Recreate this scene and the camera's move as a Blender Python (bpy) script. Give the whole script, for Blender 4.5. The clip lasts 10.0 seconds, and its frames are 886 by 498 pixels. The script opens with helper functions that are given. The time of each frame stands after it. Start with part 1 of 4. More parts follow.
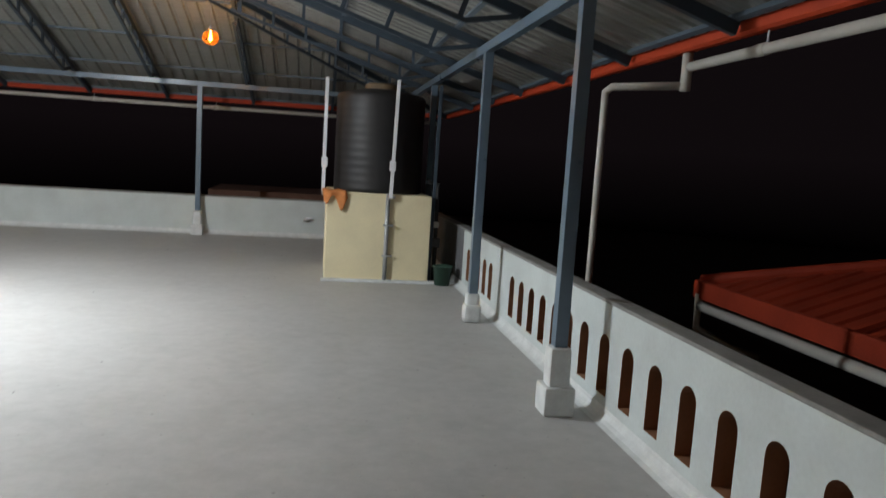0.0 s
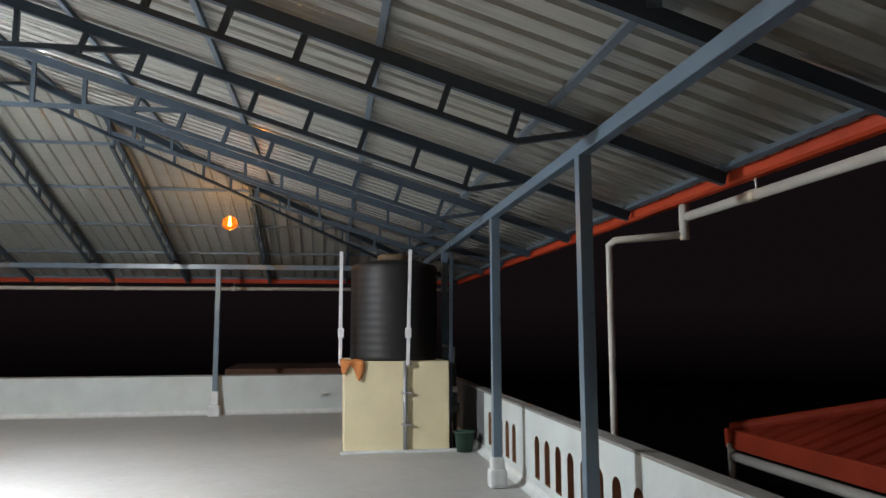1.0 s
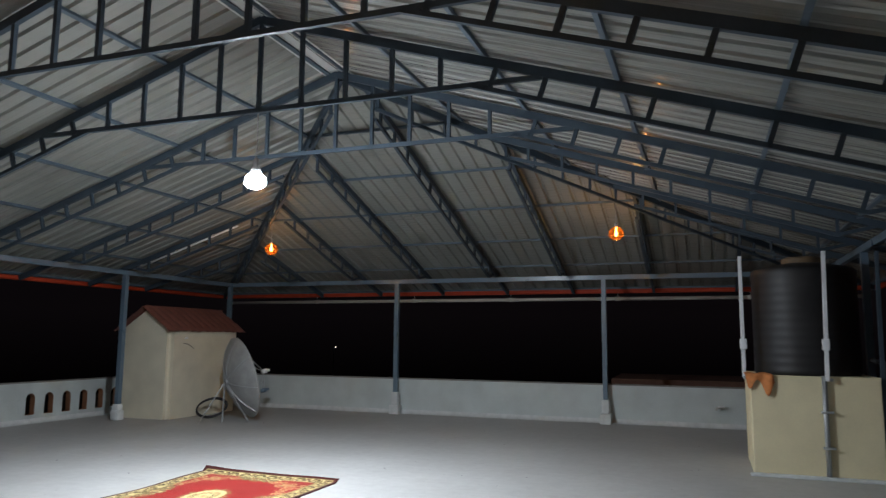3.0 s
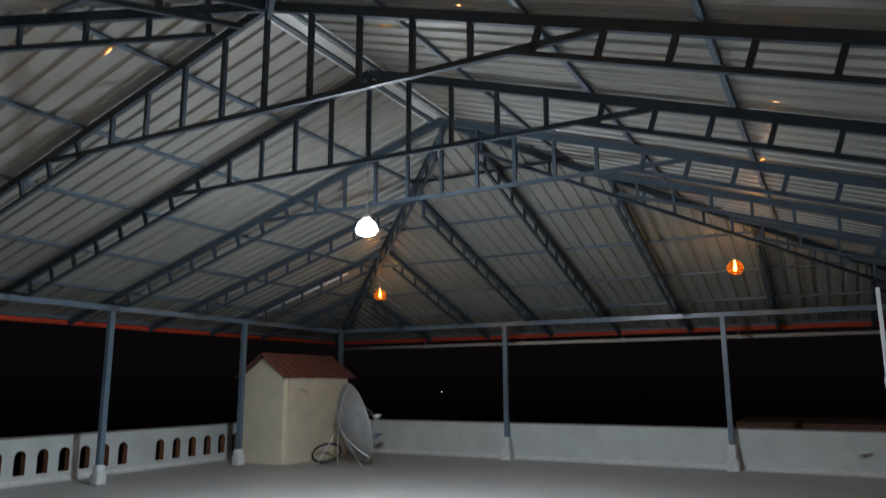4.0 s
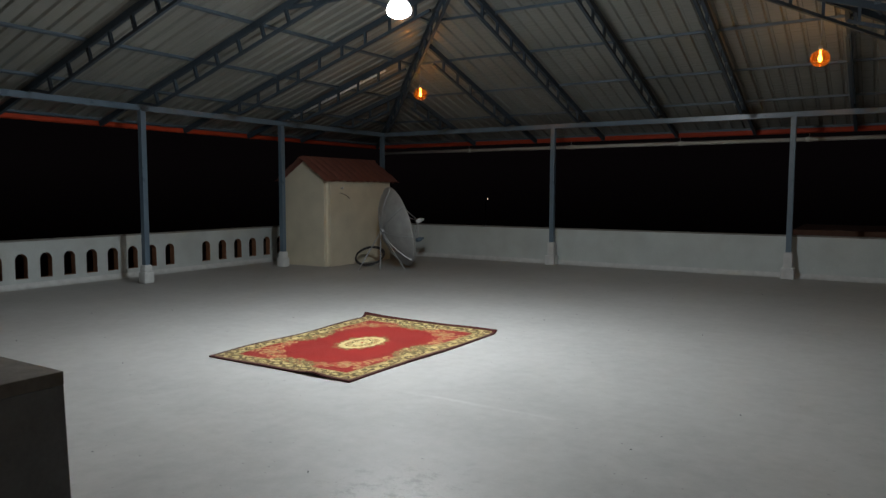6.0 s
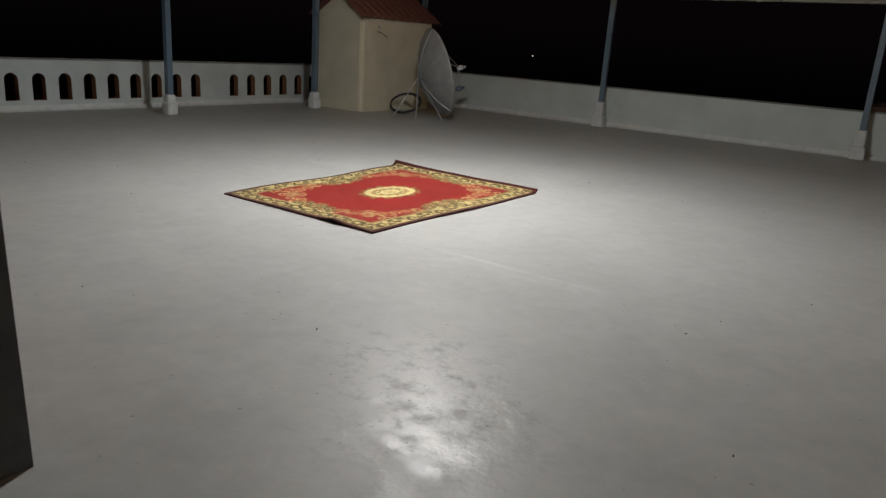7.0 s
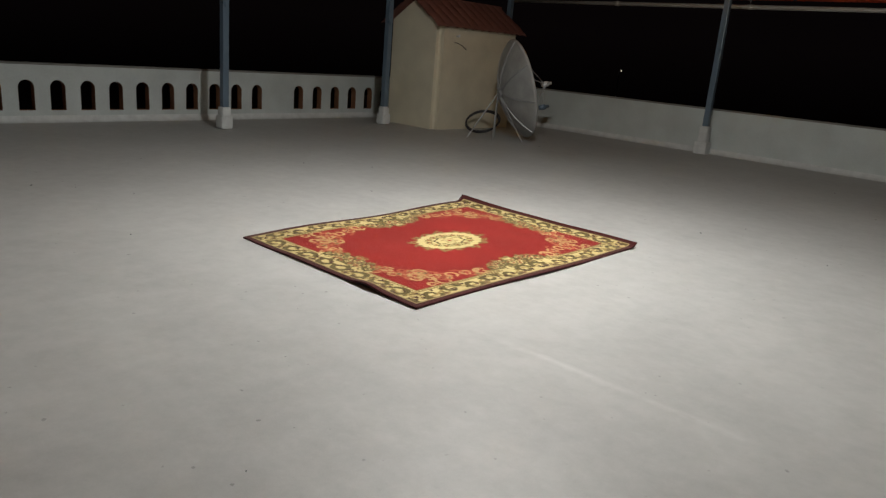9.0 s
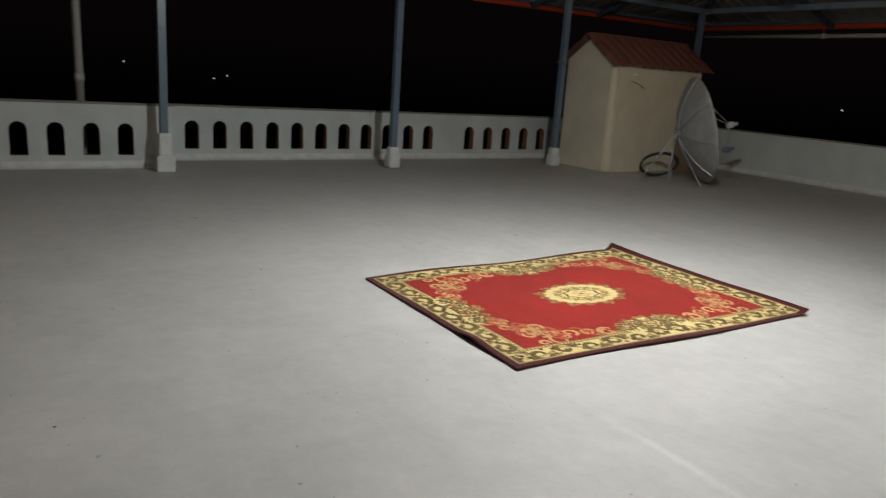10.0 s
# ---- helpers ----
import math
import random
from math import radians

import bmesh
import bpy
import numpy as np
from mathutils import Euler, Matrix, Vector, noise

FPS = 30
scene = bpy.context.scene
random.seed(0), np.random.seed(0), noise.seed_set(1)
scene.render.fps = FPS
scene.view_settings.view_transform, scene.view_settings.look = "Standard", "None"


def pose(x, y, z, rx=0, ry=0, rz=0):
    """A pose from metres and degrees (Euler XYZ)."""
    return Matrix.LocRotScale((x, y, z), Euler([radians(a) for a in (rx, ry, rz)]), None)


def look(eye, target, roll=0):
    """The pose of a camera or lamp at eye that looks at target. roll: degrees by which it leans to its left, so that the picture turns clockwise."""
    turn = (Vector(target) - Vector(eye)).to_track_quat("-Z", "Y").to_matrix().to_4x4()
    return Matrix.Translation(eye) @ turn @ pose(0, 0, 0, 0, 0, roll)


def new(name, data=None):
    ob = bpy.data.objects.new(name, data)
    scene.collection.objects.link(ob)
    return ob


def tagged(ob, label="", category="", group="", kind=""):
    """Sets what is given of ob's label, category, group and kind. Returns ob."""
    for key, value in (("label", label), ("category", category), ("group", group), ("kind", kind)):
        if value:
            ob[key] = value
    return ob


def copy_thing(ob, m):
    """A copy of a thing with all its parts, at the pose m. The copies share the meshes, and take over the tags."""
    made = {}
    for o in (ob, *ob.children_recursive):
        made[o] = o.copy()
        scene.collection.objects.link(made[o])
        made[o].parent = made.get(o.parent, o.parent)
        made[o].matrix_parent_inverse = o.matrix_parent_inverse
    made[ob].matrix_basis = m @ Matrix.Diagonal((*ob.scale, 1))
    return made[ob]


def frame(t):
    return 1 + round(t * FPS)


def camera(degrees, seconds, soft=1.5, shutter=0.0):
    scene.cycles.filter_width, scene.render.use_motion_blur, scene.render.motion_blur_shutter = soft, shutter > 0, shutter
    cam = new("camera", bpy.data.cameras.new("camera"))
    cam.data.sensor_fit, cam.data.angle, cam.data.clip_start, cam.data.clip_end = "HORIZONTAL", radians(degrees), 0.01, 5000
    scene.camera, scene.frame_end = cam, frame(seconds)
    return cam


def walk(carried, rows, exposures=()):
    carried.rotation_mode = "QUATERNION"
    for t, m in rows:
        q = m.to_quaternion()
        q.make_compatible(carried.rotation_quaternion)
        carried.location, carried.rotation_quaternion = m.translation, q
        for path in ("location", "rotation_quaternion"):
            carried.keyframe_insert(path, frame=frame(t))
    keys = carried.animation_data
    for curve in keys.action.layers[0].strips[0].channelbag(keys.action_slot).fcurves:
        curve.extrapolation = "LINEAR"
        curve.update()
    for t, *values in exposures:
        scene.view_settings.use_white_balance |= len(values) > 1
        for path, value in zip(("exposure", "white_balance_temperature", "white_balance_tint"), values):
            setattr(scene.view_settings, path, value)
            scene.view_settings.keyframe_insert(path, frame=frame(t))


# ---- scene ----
cam = camera(63.7, 10.0, soft=1.3, shutter=0.2)
PATH = [
    (0, (4.509, 0.235, 1.596), (4.864, 2.189, 1.357), 3.6),
    (0.4, (4.522, 0.204, 1.558), (4.947, 2.159, 1.576), 1.9),
    (0.5, (4.511, 0.167, 1.557), (4.932, 2.121, 1.62), 1.7),
    (1, (4.48, 0.134, 1.545), (4.784, 2.098, 1.772), -0.2),
    (1.5, (4.391, 0.162, 1.581), (4.48, 2.13, 1.927), -1.7),
    (2, (4.325, 0.171, 1.584), (4.12, 2.126, 1.952), -1.3),
    (2.5, (4.241, 0.151, 1.564), (3.791, 2.075, 1.877), -0.5),
    (2.7, (4.21, 0.132, 1.549), (3.66, 2.035, 1.828), -0.2),
    (3.8, (4.072, 0.136, 1.51), (3.162, 1.897, 1.775), 0.5),
    (4, (4.064, 0.137, 1.524), (3.13, 1.866, 1.895), -0.2),
    (4.5, (4.09, 0.204, 1.584), (3.103, 1.849, 2.15), -2.8),
    (5, (4.09, 0.42, 1.565), (2.982, 2.047, 1.92), -2.8),
    (5.5, (3.947, 0.573, 1.469), (2.803, 2.214, 1.494), -1.0),
    (6, (3.792, 0.734, 1.461), (2.732, 2.423, 1.3), 0.1),
    (6.2, (3.742, 0.789, 1.406), (2.69, 2.474, 1.173), 0.8),
    (7.3, (3.317, 1.424, 1.3), (2.244, 3.0, 0.696), 4.8),
    (7.5, (3.23, 1.549, 1.308), (2.17, 3.133, 0.7), 5.1),
    (8, (3.076, 1.825, 1.292), (1.979, 3.371, 0.654), 4.1),
    (8.5, (2.881, 2.068, 1.287), (1.693, 3.55, 0.661), 3.5),
    (9, (2.698, 2.332, 1.309), (1.439, 3.789, 0.77), 4.9),
    (9.5, (2.663, 2.677, 1.296), (1.265, 4.017, 0.794), 4.0),
    (10, (2.738, 2.84, 1.321), (1.116, 3.911, 0.849), 3.9),
]
walk(cam, [(r[0], look(*r[1:])) for r in PATH],
     [(0.0, 1.4, 6500, 10), (1.0, 1.7, 6500, 11), (1.6, 1.6, 6500, 11), (2.0, 1.25, 6200, 11), (2.7, 0.7, 6100, 10), (4.0, 0.65, 6050, 10), (4.5, 0.7, 6050, 10),
      (5.0, 0.65, 5900, 7), (5.5, 0.1, 6300, 7), (6.2, -0.05, 6500, 9), (7.3, 0.0, 7100, 12), (8.5, -0.02, 7200, 12), (10.0, 0.0, 7000, 11)])

# ---- world and lamps' levels ----
world = bpy.data.worlds.new("night_sky")
scene.world = world
world.use_nodes = True
wbg = world.node_tree.nodes["Background"]
# even dark night tone; lens veil is matched in its level
NIGHT = (0.0017, 0.0012, 0.0014)
wbg.inputs[0].default_value = (*NIGHT, 1)
wbg.inputs[1].default_value = 1.0
LED_STRENGTH = 1500.0
AMBER_STRENGTH = 170.0

# ---- plan, in metres ----
XE, XW, YN, YS = 6.12, -6.15, 14.0, -1.67         # lines of the posts
APEX_N, APEX_S = 7.75, 4.46                        # ends of the ridge
HALF, SLOPE, ZBEAM = 6.13, 0.316, 2.70             # half width, pitch, underside of the eaves beams
ZR0 = ZBEAM + 0.13                                 # rafter axis over the beam
EAVE = 0.92                                        # overhang past the posts
WALL_E, WALL_W, WALL_N, WALL_S = 6.41, -7.10, 14.13, -2.05
WALL_H = 0.705
GROUND = -6.6


def zr(d):
    """Height of the rafter axis, d metres out from the ridge."""
    return ZR0 + SLOPE * (HALF - d)


# ---- materials ----
def mat(name, color, rough=0.6, metal=0.0, var=0.12, scale=6.0, fine=60.0, bump=0.15, dist=0.004, coat=0.0, spec=0.5):
    m = bpy.data.materials.new(name)
    m.use_nodes = True
    nt = m.node_tree
    b = nt.nodes["Principled BSDF"]
    tc = nt.nodes.new("ShaderNodeTexCoord")
    n1 = nt.nodes.new("ShaderNodeTexNoise")
    n1.inputs["Scale"].default_value, n1.inputs["Detail"].default_value = scale, 5
    n2 = nt.nodes.new("ShaderNodeTexNoise")
    n2.inputs["Scale"].default_value, n2.inputs["Detail"].default_value = fine, 3
    nt.links.new(tc.outputs["Object"], n1.inputs["Vector"])
    nt.links.new(tc.outputs["Object"], n2.inputs["Vector"])
    info = nt.nodes.new("ShaderNodeObjectInfo")
    add = nt.nodes.new("ShaderNodeMath")
    add.operation = "MULTIPLY_ADD"
    add.inputs[1].default_value = 0.35
    nt.links.new(n2.outputs[0], add.inputs[0])
    nt.links.new(n1.outputs[0], add.inputs[2])
    add2 = nt.nodes.new("ShaderNodeMath")
    add2.operation = "MULTIPLY_ADD"
    add2.inputs[1].default_value = 0.15
    nt.links.new(info.outputs["Random"], add2.inputs[0])
    nt.links.new(add.outputs[0], add2.inputs[2])
    ramp = nt.nodes.new("ShaderNodeValToRGB")
    ramp.color_ramp.elements[0].position, ramp.color_ramp.elements[1].position = 0.45, 1.0
    ramp.color_ramp.elements[0].color = (*[c * (1 - var) for c in color], 1)
    ramp.color_ramp.elements[1].color = (*[min(1, c * (1 + var)) for c in color], 1)
    nt.links.new(add2.outputs[0], ramp.inputs[0])
    nt.links.new(ramp.outputs[0], b.inputs["Base Color"])
    rm = nt.nodes.new("ShaderNodeMapRange")
    rm.inputs["To Min"].default_value, rm.inputs["To Max"].default_value = max(0.02, rough - 0.08), min(1, rough + 0.08)
    nt.links.new(n1.outputs[0], rm.inputs["Value"])
    nt.links.new(rm.outputs[0], b.inputs["Roughness"])
    b.inputs["Metallic"].default_value = metal
    b.inputs["Coat Weight"].default_value = coat
    b.inputs["Specular IOR Level"].default_value = spec
    bp = nt.nodes.new("ShaderNodeBump")
    bp.inputs["Strength"].default_value, bp.inputs["Distance"].default_value = bump, dist
    nt.links.new(add.outputs[0], bp.inputs["Height"])
    nt.links.new(bp.outputs[0], b.inputs["Normal"])
    return m


def glow(name, color, strength):
    m = bpy.data.materials.new(name)
    m.use_nodes = True
    b = m.node_tree.nodes["Principled BSDF"]
    b.inputs["Base Color"].default_value = (0.8, 0.8, 0.8, 1)
    b.inputs["Emission Color"].default_value = (*color, 1)
    b.inputs["Emission Strength"].default_value = strength
    return m


M_WALL = mat("white_wall_paint", (0.525, 0.58, 0.575), 0.65, var=0.12, scale=2.2, fine=45, bump=0.25, dist=0.003)
M_REVEAL = mat("terracotta_reveal", (0.26, 0.12, 0.06), 0.85, var=0.2, bump=0.3)
M_COPING = mat("weathered_cement", (0.22, 0.22, 0.21), 0.85, var=0.25, scale=5, bump=0.4)
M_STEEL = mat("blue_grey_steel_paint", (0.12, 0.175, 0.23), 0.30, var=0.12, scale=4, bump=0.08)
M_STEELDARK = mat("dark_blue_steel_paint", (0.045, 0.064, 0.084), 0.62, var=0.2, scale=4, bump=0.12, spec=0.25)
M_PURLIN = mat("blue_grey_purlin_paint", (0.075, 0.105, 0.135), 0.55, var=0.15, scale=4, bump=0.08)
M_PEDESTAL = mat("white_cement_pedestal", (0.62, 0.65, 0.65), 0.7, var=0.14, scale=9, bump=0.3)
M_SHEET = mat("galvanised_sheet", (0.275, 0.28, 0.255), 0.52, metal=0.1, var=0.12, scale=0.9, fine=12, bump=0.05)


def lacquer(m):
    """A glossy coat, slightly rippled across the ribs as rolled sheet is."""
    nt = m.node_tree
    b = nt.nodes["Principled BSDF"]
    b.inputs["Coat Weight"].default_value = 1.0
    b.inputs["Coat Roughness"].default_value = 0.06
    b.inputs["Coat IOR"].default_value = 1.8
    tc, mp, n, bp = (nt.nodes.new(q) for q in ("ShaderNodeTexCoord", "ShaderNodeMapping", "ShaderNodeTexNoise", "ShaderNodeBump"))
    mp.inputs["Scale"].default_value = (1.0, 22.0, 1.0)
    n.inputs["Scale"].default_value, n.inputs["Detail"].default_value = 1.0, 1
    bp.inputs["Strength"].default_value, bp.inputs["Distance"].default_value = 0.8, 0.018
    nt.links.new(tc.outputs["Object"], mp.inputs["Vector"])
    nt.links.new(mp.outputs[0], n.inputs["Vector"])
    nt.links.new(n.outputs[0], bp.inputs["Height"])
    nt.links.new(bp.outputs[0], b.inputs["Coat Normal"])


lacquer(M_SHEET)
M_CAP = mat("light_ridge_cap", (0.62, 0.64, 0.62), 0.5, metal=0.1, var=0.08, bump=0.05)
M_RED = mat("red_eave_sheet", (0.40, 0.050, 0.018), 0.6, var=0.15, bump=0.05, spec=0.2)
M_NRED = mat("weathered_red_sheet", (0.27, 0.034, 0.014), 0.7, var=0.3, scale=2, bump=0.1, spec=0.2)
M_PVC = mat("pvc_pipe", (0.50, 0.50, 0.46), 0.45, var=0.10, scale=3, bump=0.03)
M_CREAM = mat("cream_plaster", (0.72, 0.64, 0.42), 0.75, var=0.08, scale=3, bump=0.25)
M_HUT = mat("cream_hut_plaster", (0.67, 0.62, 0.48), 0.78, var=0.10, scale=2.5, bump=0.3)
M_TANK = mat("black_tank_plastic", (0.010, 0.010, 0.011), 0.55, var=0.3, scale=3, bump=0.05)
M_LID = mat("dusty_brown_lid", (0.16, 0.11, 0.06), 0.7, var=0.3, scale=9)
M_TILE = mat("clay_roof_tile", (0.17, 0.068, 0.052), 0.75, var=0.3, scale=12, bump=0.35)
M_BLACK = mat("black_rubber", (0.02, 0.02, 0.022), 0.55, var=0.3)
M_DISH = mat("dish_grey_metal", (0.34, 0.345, 0.335), 0.6, metal=0.1, var=0.18, scale=6, bump=0.06)
M_GALV = mat("galvanised_tube", (0.40, 0.41, 0.42), 0.45, metal=0.5, var=0.15)
M_WHITEBAR = mat("white_bar_paint", (0.72, 0.74, 0.76), 0.5, var=0.1)
M_CLOTH = mat("orange_cloth", (0.55, 0.20, 0.06), 0.9, var=0.2, scale=20, bump=0.4)
M_BROWN = mat("brown_niche_plaster", (0.16, 0.085, 0.06), 0.85, var=0.25, bump=0.4)
# cement of block and crumbs; also the painted shade on the east parapet
M_DKCEM_SHADE = mat("dark_cement_and_wall_shade", (0.14, 0.145, 0.15), 0.8, var=0.25, scale=8, bump=0.4)
M_DKTOP = mat("worn_dark_cement_top", (0.135, 0.125, 0.11), 0.85, var=0.3, scale=14, bump=0.6)
M_GREEN = mat("dark_green_plastic", (0.03, 0.07, 0.05), 0.5, var=0.2)
M_GROUND = mat("dark_earth", (0.05, 0.045, 0.035), 0.95, var=0.4, scale=0.3, fine=4, bump=0.4, dist=0.05)
M_HOUSE = mat("house_plaster", (0.45, 0.42, 0.36), 0.85, var=0.15, scale=0.8, bump=0.3)
M_LED = glow("led_dome", (0.93, 0.97, 1.0), LED_STRENGTH)
M_LEDTOP = glow("led_neck", (0.93, 0.97, 1.0), LED_STRENGTH * 0.011)
M_FILAMENT = glow("amber_filament_bulb", (1.0, 0.46, 0.12), AMBER_STRENGTH)
M_FARLAMP = glow("far_lamp", (1.0, 0.85, 0.7), 0.9)
M_CORD = mat("cord_white", (0.35, 0.35, 0.35), 0.6)


def amber_glass():
    m = bpy.data.materials.new("amber_glass")
    m.use_nodes = True
    b = m.node_tree.nodes["Principled BSDF"]
    b.inputs["Base Color"].default_value = (1.0, 0.58, 0.20, 1)
    b.inputs["Roughness"].default_value = 0.03
    b.inputs["Transmission Weight"].default_value = 1.0
    b.inputs["IOR"].default_value = 1.35
    nt = m.node_tree
    tr = nt.nodes.new("ShaderNodeBsdfTranslucent")
    tr.inputs[0].default_value = (1.0, 0.40, 0.07, 1)
    mx = nt.nodes.new("ShaderNodeMixShader")
    mx.inputs[0].default_value = 0.012
    nt.links.new(b.outputs[0], mx.inputs[1])
    nt.links.new(tr.outputs[0], mx.inputs[2])
    nt.links.new(mx.outputs[0], nt.nodes["Material Output"].inputs[0])
    return m


M_AMBER = amber_glass()


def floor_material():
    """Grey waterproof floor paint: cloudy tone, worn shiny patches, grit and small pits."""
    m = bpy.data.materials.new("grey_floor_paint")
    m.use_nodes = True
    nt = m.node_tree
    b = nt.nodes["Principled BSDF"]
    tc = nt.nodes.new("ShaderNodeTexCoord")

    def tex(scale, detail=6, rough=0.6):
        n = nt.nodes.new("ShaderNodeTexNoise")
        n.inputs["Scale"].default_value, n.inputs["Detail"].default_value, n.inputs["Roughness"].default_value = scale, detail, rough
        nt.links.new(tc.outputs["Object"], n.inputs["Vector"])
        return n.outputs[0]

    def remap(v, a, b_, c, d):
        r = nt.nodes.new("ShaderNodeMapRange")
        for i, x in zip(("From Min", "From Max", "To Min", "To Max"), (a, b_, c, d)):
            r.inputs[i].default_value = x
        nt.links.new(v, r.inputs["Value"])
        return r.outputs[0]

    def op(kind, a, c):
        n = nt.nodes.new("ShaderNodeMath")
        n.operation = kind
        for i, x in enumerate((a, c)):
            if isinstance(x, (int, float)):
                n.inputs[i].default_value = x
            else:
                nt.links.new(x, n.inputs[i])
        return n.outputs[0]

    big, mid, small, fine, grit = tex(0.55), tex(2.6), tex(9.0), tex(34, 4), tex(150, 2)
    tone = op("ADD", op("ADD", remap(big, 0.3, 0.7, -0.03, 0.03), remap(mid, 0.3, 0.7, -0.030, 0.030)), op("ADD", remap(small, 0.3, 0.7, -0.025, 0.025), op("ADD", remap(fine, 0.3, 0.7, -0.012, 0.012), remap(grit, 0.3, 0.7, -0.008, 0.008))))
    pits = remap(tex(26, 1, 0.3), 0.20, 0.23, -0.14, 0.0)
    tone = op("ADD", tone, pits)
    val = op("ADD", tone, 0.41)
    # a rough, scuffed patch: paint rubbed glossy, with pits; dents' shade painted as smudges
    def reach(px_, py_):
        n = nt.nodes.new("ShaderNodeVectorMath")
        n.operation = "DISTANCE"
        n.inputs[1].default_value = (px_, py_, 0)
        nt.links.new(tc.outputs["Object"], n.inputs[0])
        return n.outputs["Value"]

    near = op("MINIMUM", reach(1.82, 3.50), op("MINIMUM", reach(2.02, 3.28), reach(2.24, 3.05)))
    blot, crumb = tex(8.5, 7, 0.70), tex(30.0, 5, 0.65)
    patch = remap(op("ADD", near, op("ADD", remap(mid, 0.3, 0.7, -0.14, 0.14), remap(small, 0.3, 0.7, -0.12, 0.12))), 0.16, 0.42, 1.0, 0.0)
    dent_shade = op("MULTIPLY", patch, remap(blot, 0.38, 0.50, -0.11, 0.0))
    chips = op("MULTIPLY", patch, remap(crumb, 0.31, 0.38, -0.2, 0.0))
    val = op("ADD", val, op("ADD", dent_shade, chips))
    sep = nt.nodes.new("ShaderNodeSeparateXYZ")
    nt.links.new(tc.outputs["Object"], sep.inputs[0])
    off = op("ABSOLUTE", op("ADD", op("ADD", sep.outputs[1], -4.925), remap(small, 0.3, 0.7, -0.012, 0.012)), 0.0)
    seam = op("MULTIPLY", remap(off, 0.0, 0.034, 1.0, 0.0), op("MULTIPLY", remap(sep.outputs[0], 0.6, 0.95, 0.0, 1.0), remap(sep.outputs[0], 1.7, 2.2, 1.0, 0.0)))
    seam = op("MULTIPLY", seam, remap(mid, 0.35, 0.55, 0.15, 1.0))
    val = op("ADD", val, op("MULTIPLY", seam, 0.085))
    comb = nt.nodes.new("ShaderNodeCombineColor")
    nt.links.new(val, comb.inputs[0])
    nt.links.new(op("MULTIPLY", val, 1.0), comb.inputs[1])
    nt.links.new(op("MULTIPLY", val, 0.975), comb.inputs[2])
    nt.links.new(comb.outputs[0], b.inputs["Base Color"])
    worn = op("MAXIMUM", patch, remap(tex(0.9, 3), 0.60, 0.70, 0.0, 0.2))
    rough = op("ADD", remap(mid, 0.35, 0.65, 0.48, 0.56), remap(fine, 0.35, 0.65, -0.03, 0.03))
    gloss = op("MULTIPLY", worn, remap(blot, 0.40, 0.54, 0.0, 0.17))
    nt.links.new(op("SUBTRACT", rough, gloss), b.inputs["Roughness"])
    relief = op("ADD", op("MULTIPLY", blot, 0.50), op("MULTIPLY", crumb, 0.26))
    h = op("ADD", op("ADD", op("MULTIPLY", mid, 0.35), op("MULTIPLY", small, 0.08)), op("ADD", op("MULTIPLY", fine, 0.012), op("MULTIPLY", relief, op("MULTIPLY", patch, 0.75))))
    bp = nt.nodes.new("ShaderNodeBump")
    bp.inputs["Strength"].default_value, bp.inputs["Distance"].default_value = 0.42, 0.02
    nt.links.new(h, bp.inputs["Height"])
    nt.links.new(bp.outputs[0], b.inputs["Normal"])
    return m


M_FLOOR = floor_material()


# ---- mesh helpers ----
def link(name, bm, material, smooth=False):
    me = bpy.data.meshes.new(name)
    bmesh.ops.recalc_face_normals(bm, faces=bm.faces)
    bm.to_mesh(me)
    bm.free()
    for m in material if isinstance(material, (list, tuple)) else [material]:
        me.materials.append(m)
    if smooth:
        me.shade_smooth()
    return new(name, me)


def thing(name, label, category, at=(0, 0, 0), group="", kind=""):
    ob = new(name)
    ob.location = at
    return tagged(ob, label, category, group, kind)


def part(name, bm, material, parent, label="", smooth=False):
    ob = link(name, bm, material, smooth)
    ob.parent = parent
    return tagged(ob, label)


def box(bm, lo, hi, bevel=0.0):
    lo, hi = Vector(lo), Vector(hi)
    r = bmesh.ops.create_cube(bm, size=1, matrix=Matrix.Translation((lo + hi) / 2) @ Matrix.Diagonal((*(hi - lo), 1)))
    if bevel:
        edges = list({e for v in r["verts"] for e in v.link_edges})
        bmesh.ops.bevel(bm, geom=edges, offset=bevel, segments=2, affect="EDGES", profile=0.6)
    return bm


def boxm(lo, hi, bevel=0.0):
    return box(bmesh.new(), lo, hi, bevel)


def bar(bm, a, b, w, h, up=(0, 0, 1), bevel=0.0):
    """A tube of rectangular section w x h from a to b, h measured towards up."""
    a, b = Vector(a), Vector(b)
    d = (b - a).normalized()
    side = d.cross(Vector(up))
    side = side.normalized() if side.length > 1e-5 else Vector((1, 0, 0))
    top = side.cross(d).normalized()
    m = Matrix((side, top, -d)).transposed().to_4x4()
    m.translation = (a + b) / 2
    r = bmesh.ops.create_cube(bm, size=1, matrix=m @ Matrix.Diagonal((w, h, (b - a).length, 1)))
    if bevel:
        bmesh.ops.bevel(bm, geom=list({e for v in r["verts"] for e in v.link_edges}), offset=bevel, segments=1, affect="EDGES")
    return bm


def barm(a, b, w, h, up=(0, 0, 1), bevel=0.0):
    return bar(bmesh.new(), a, b, w, h, up, bevel)


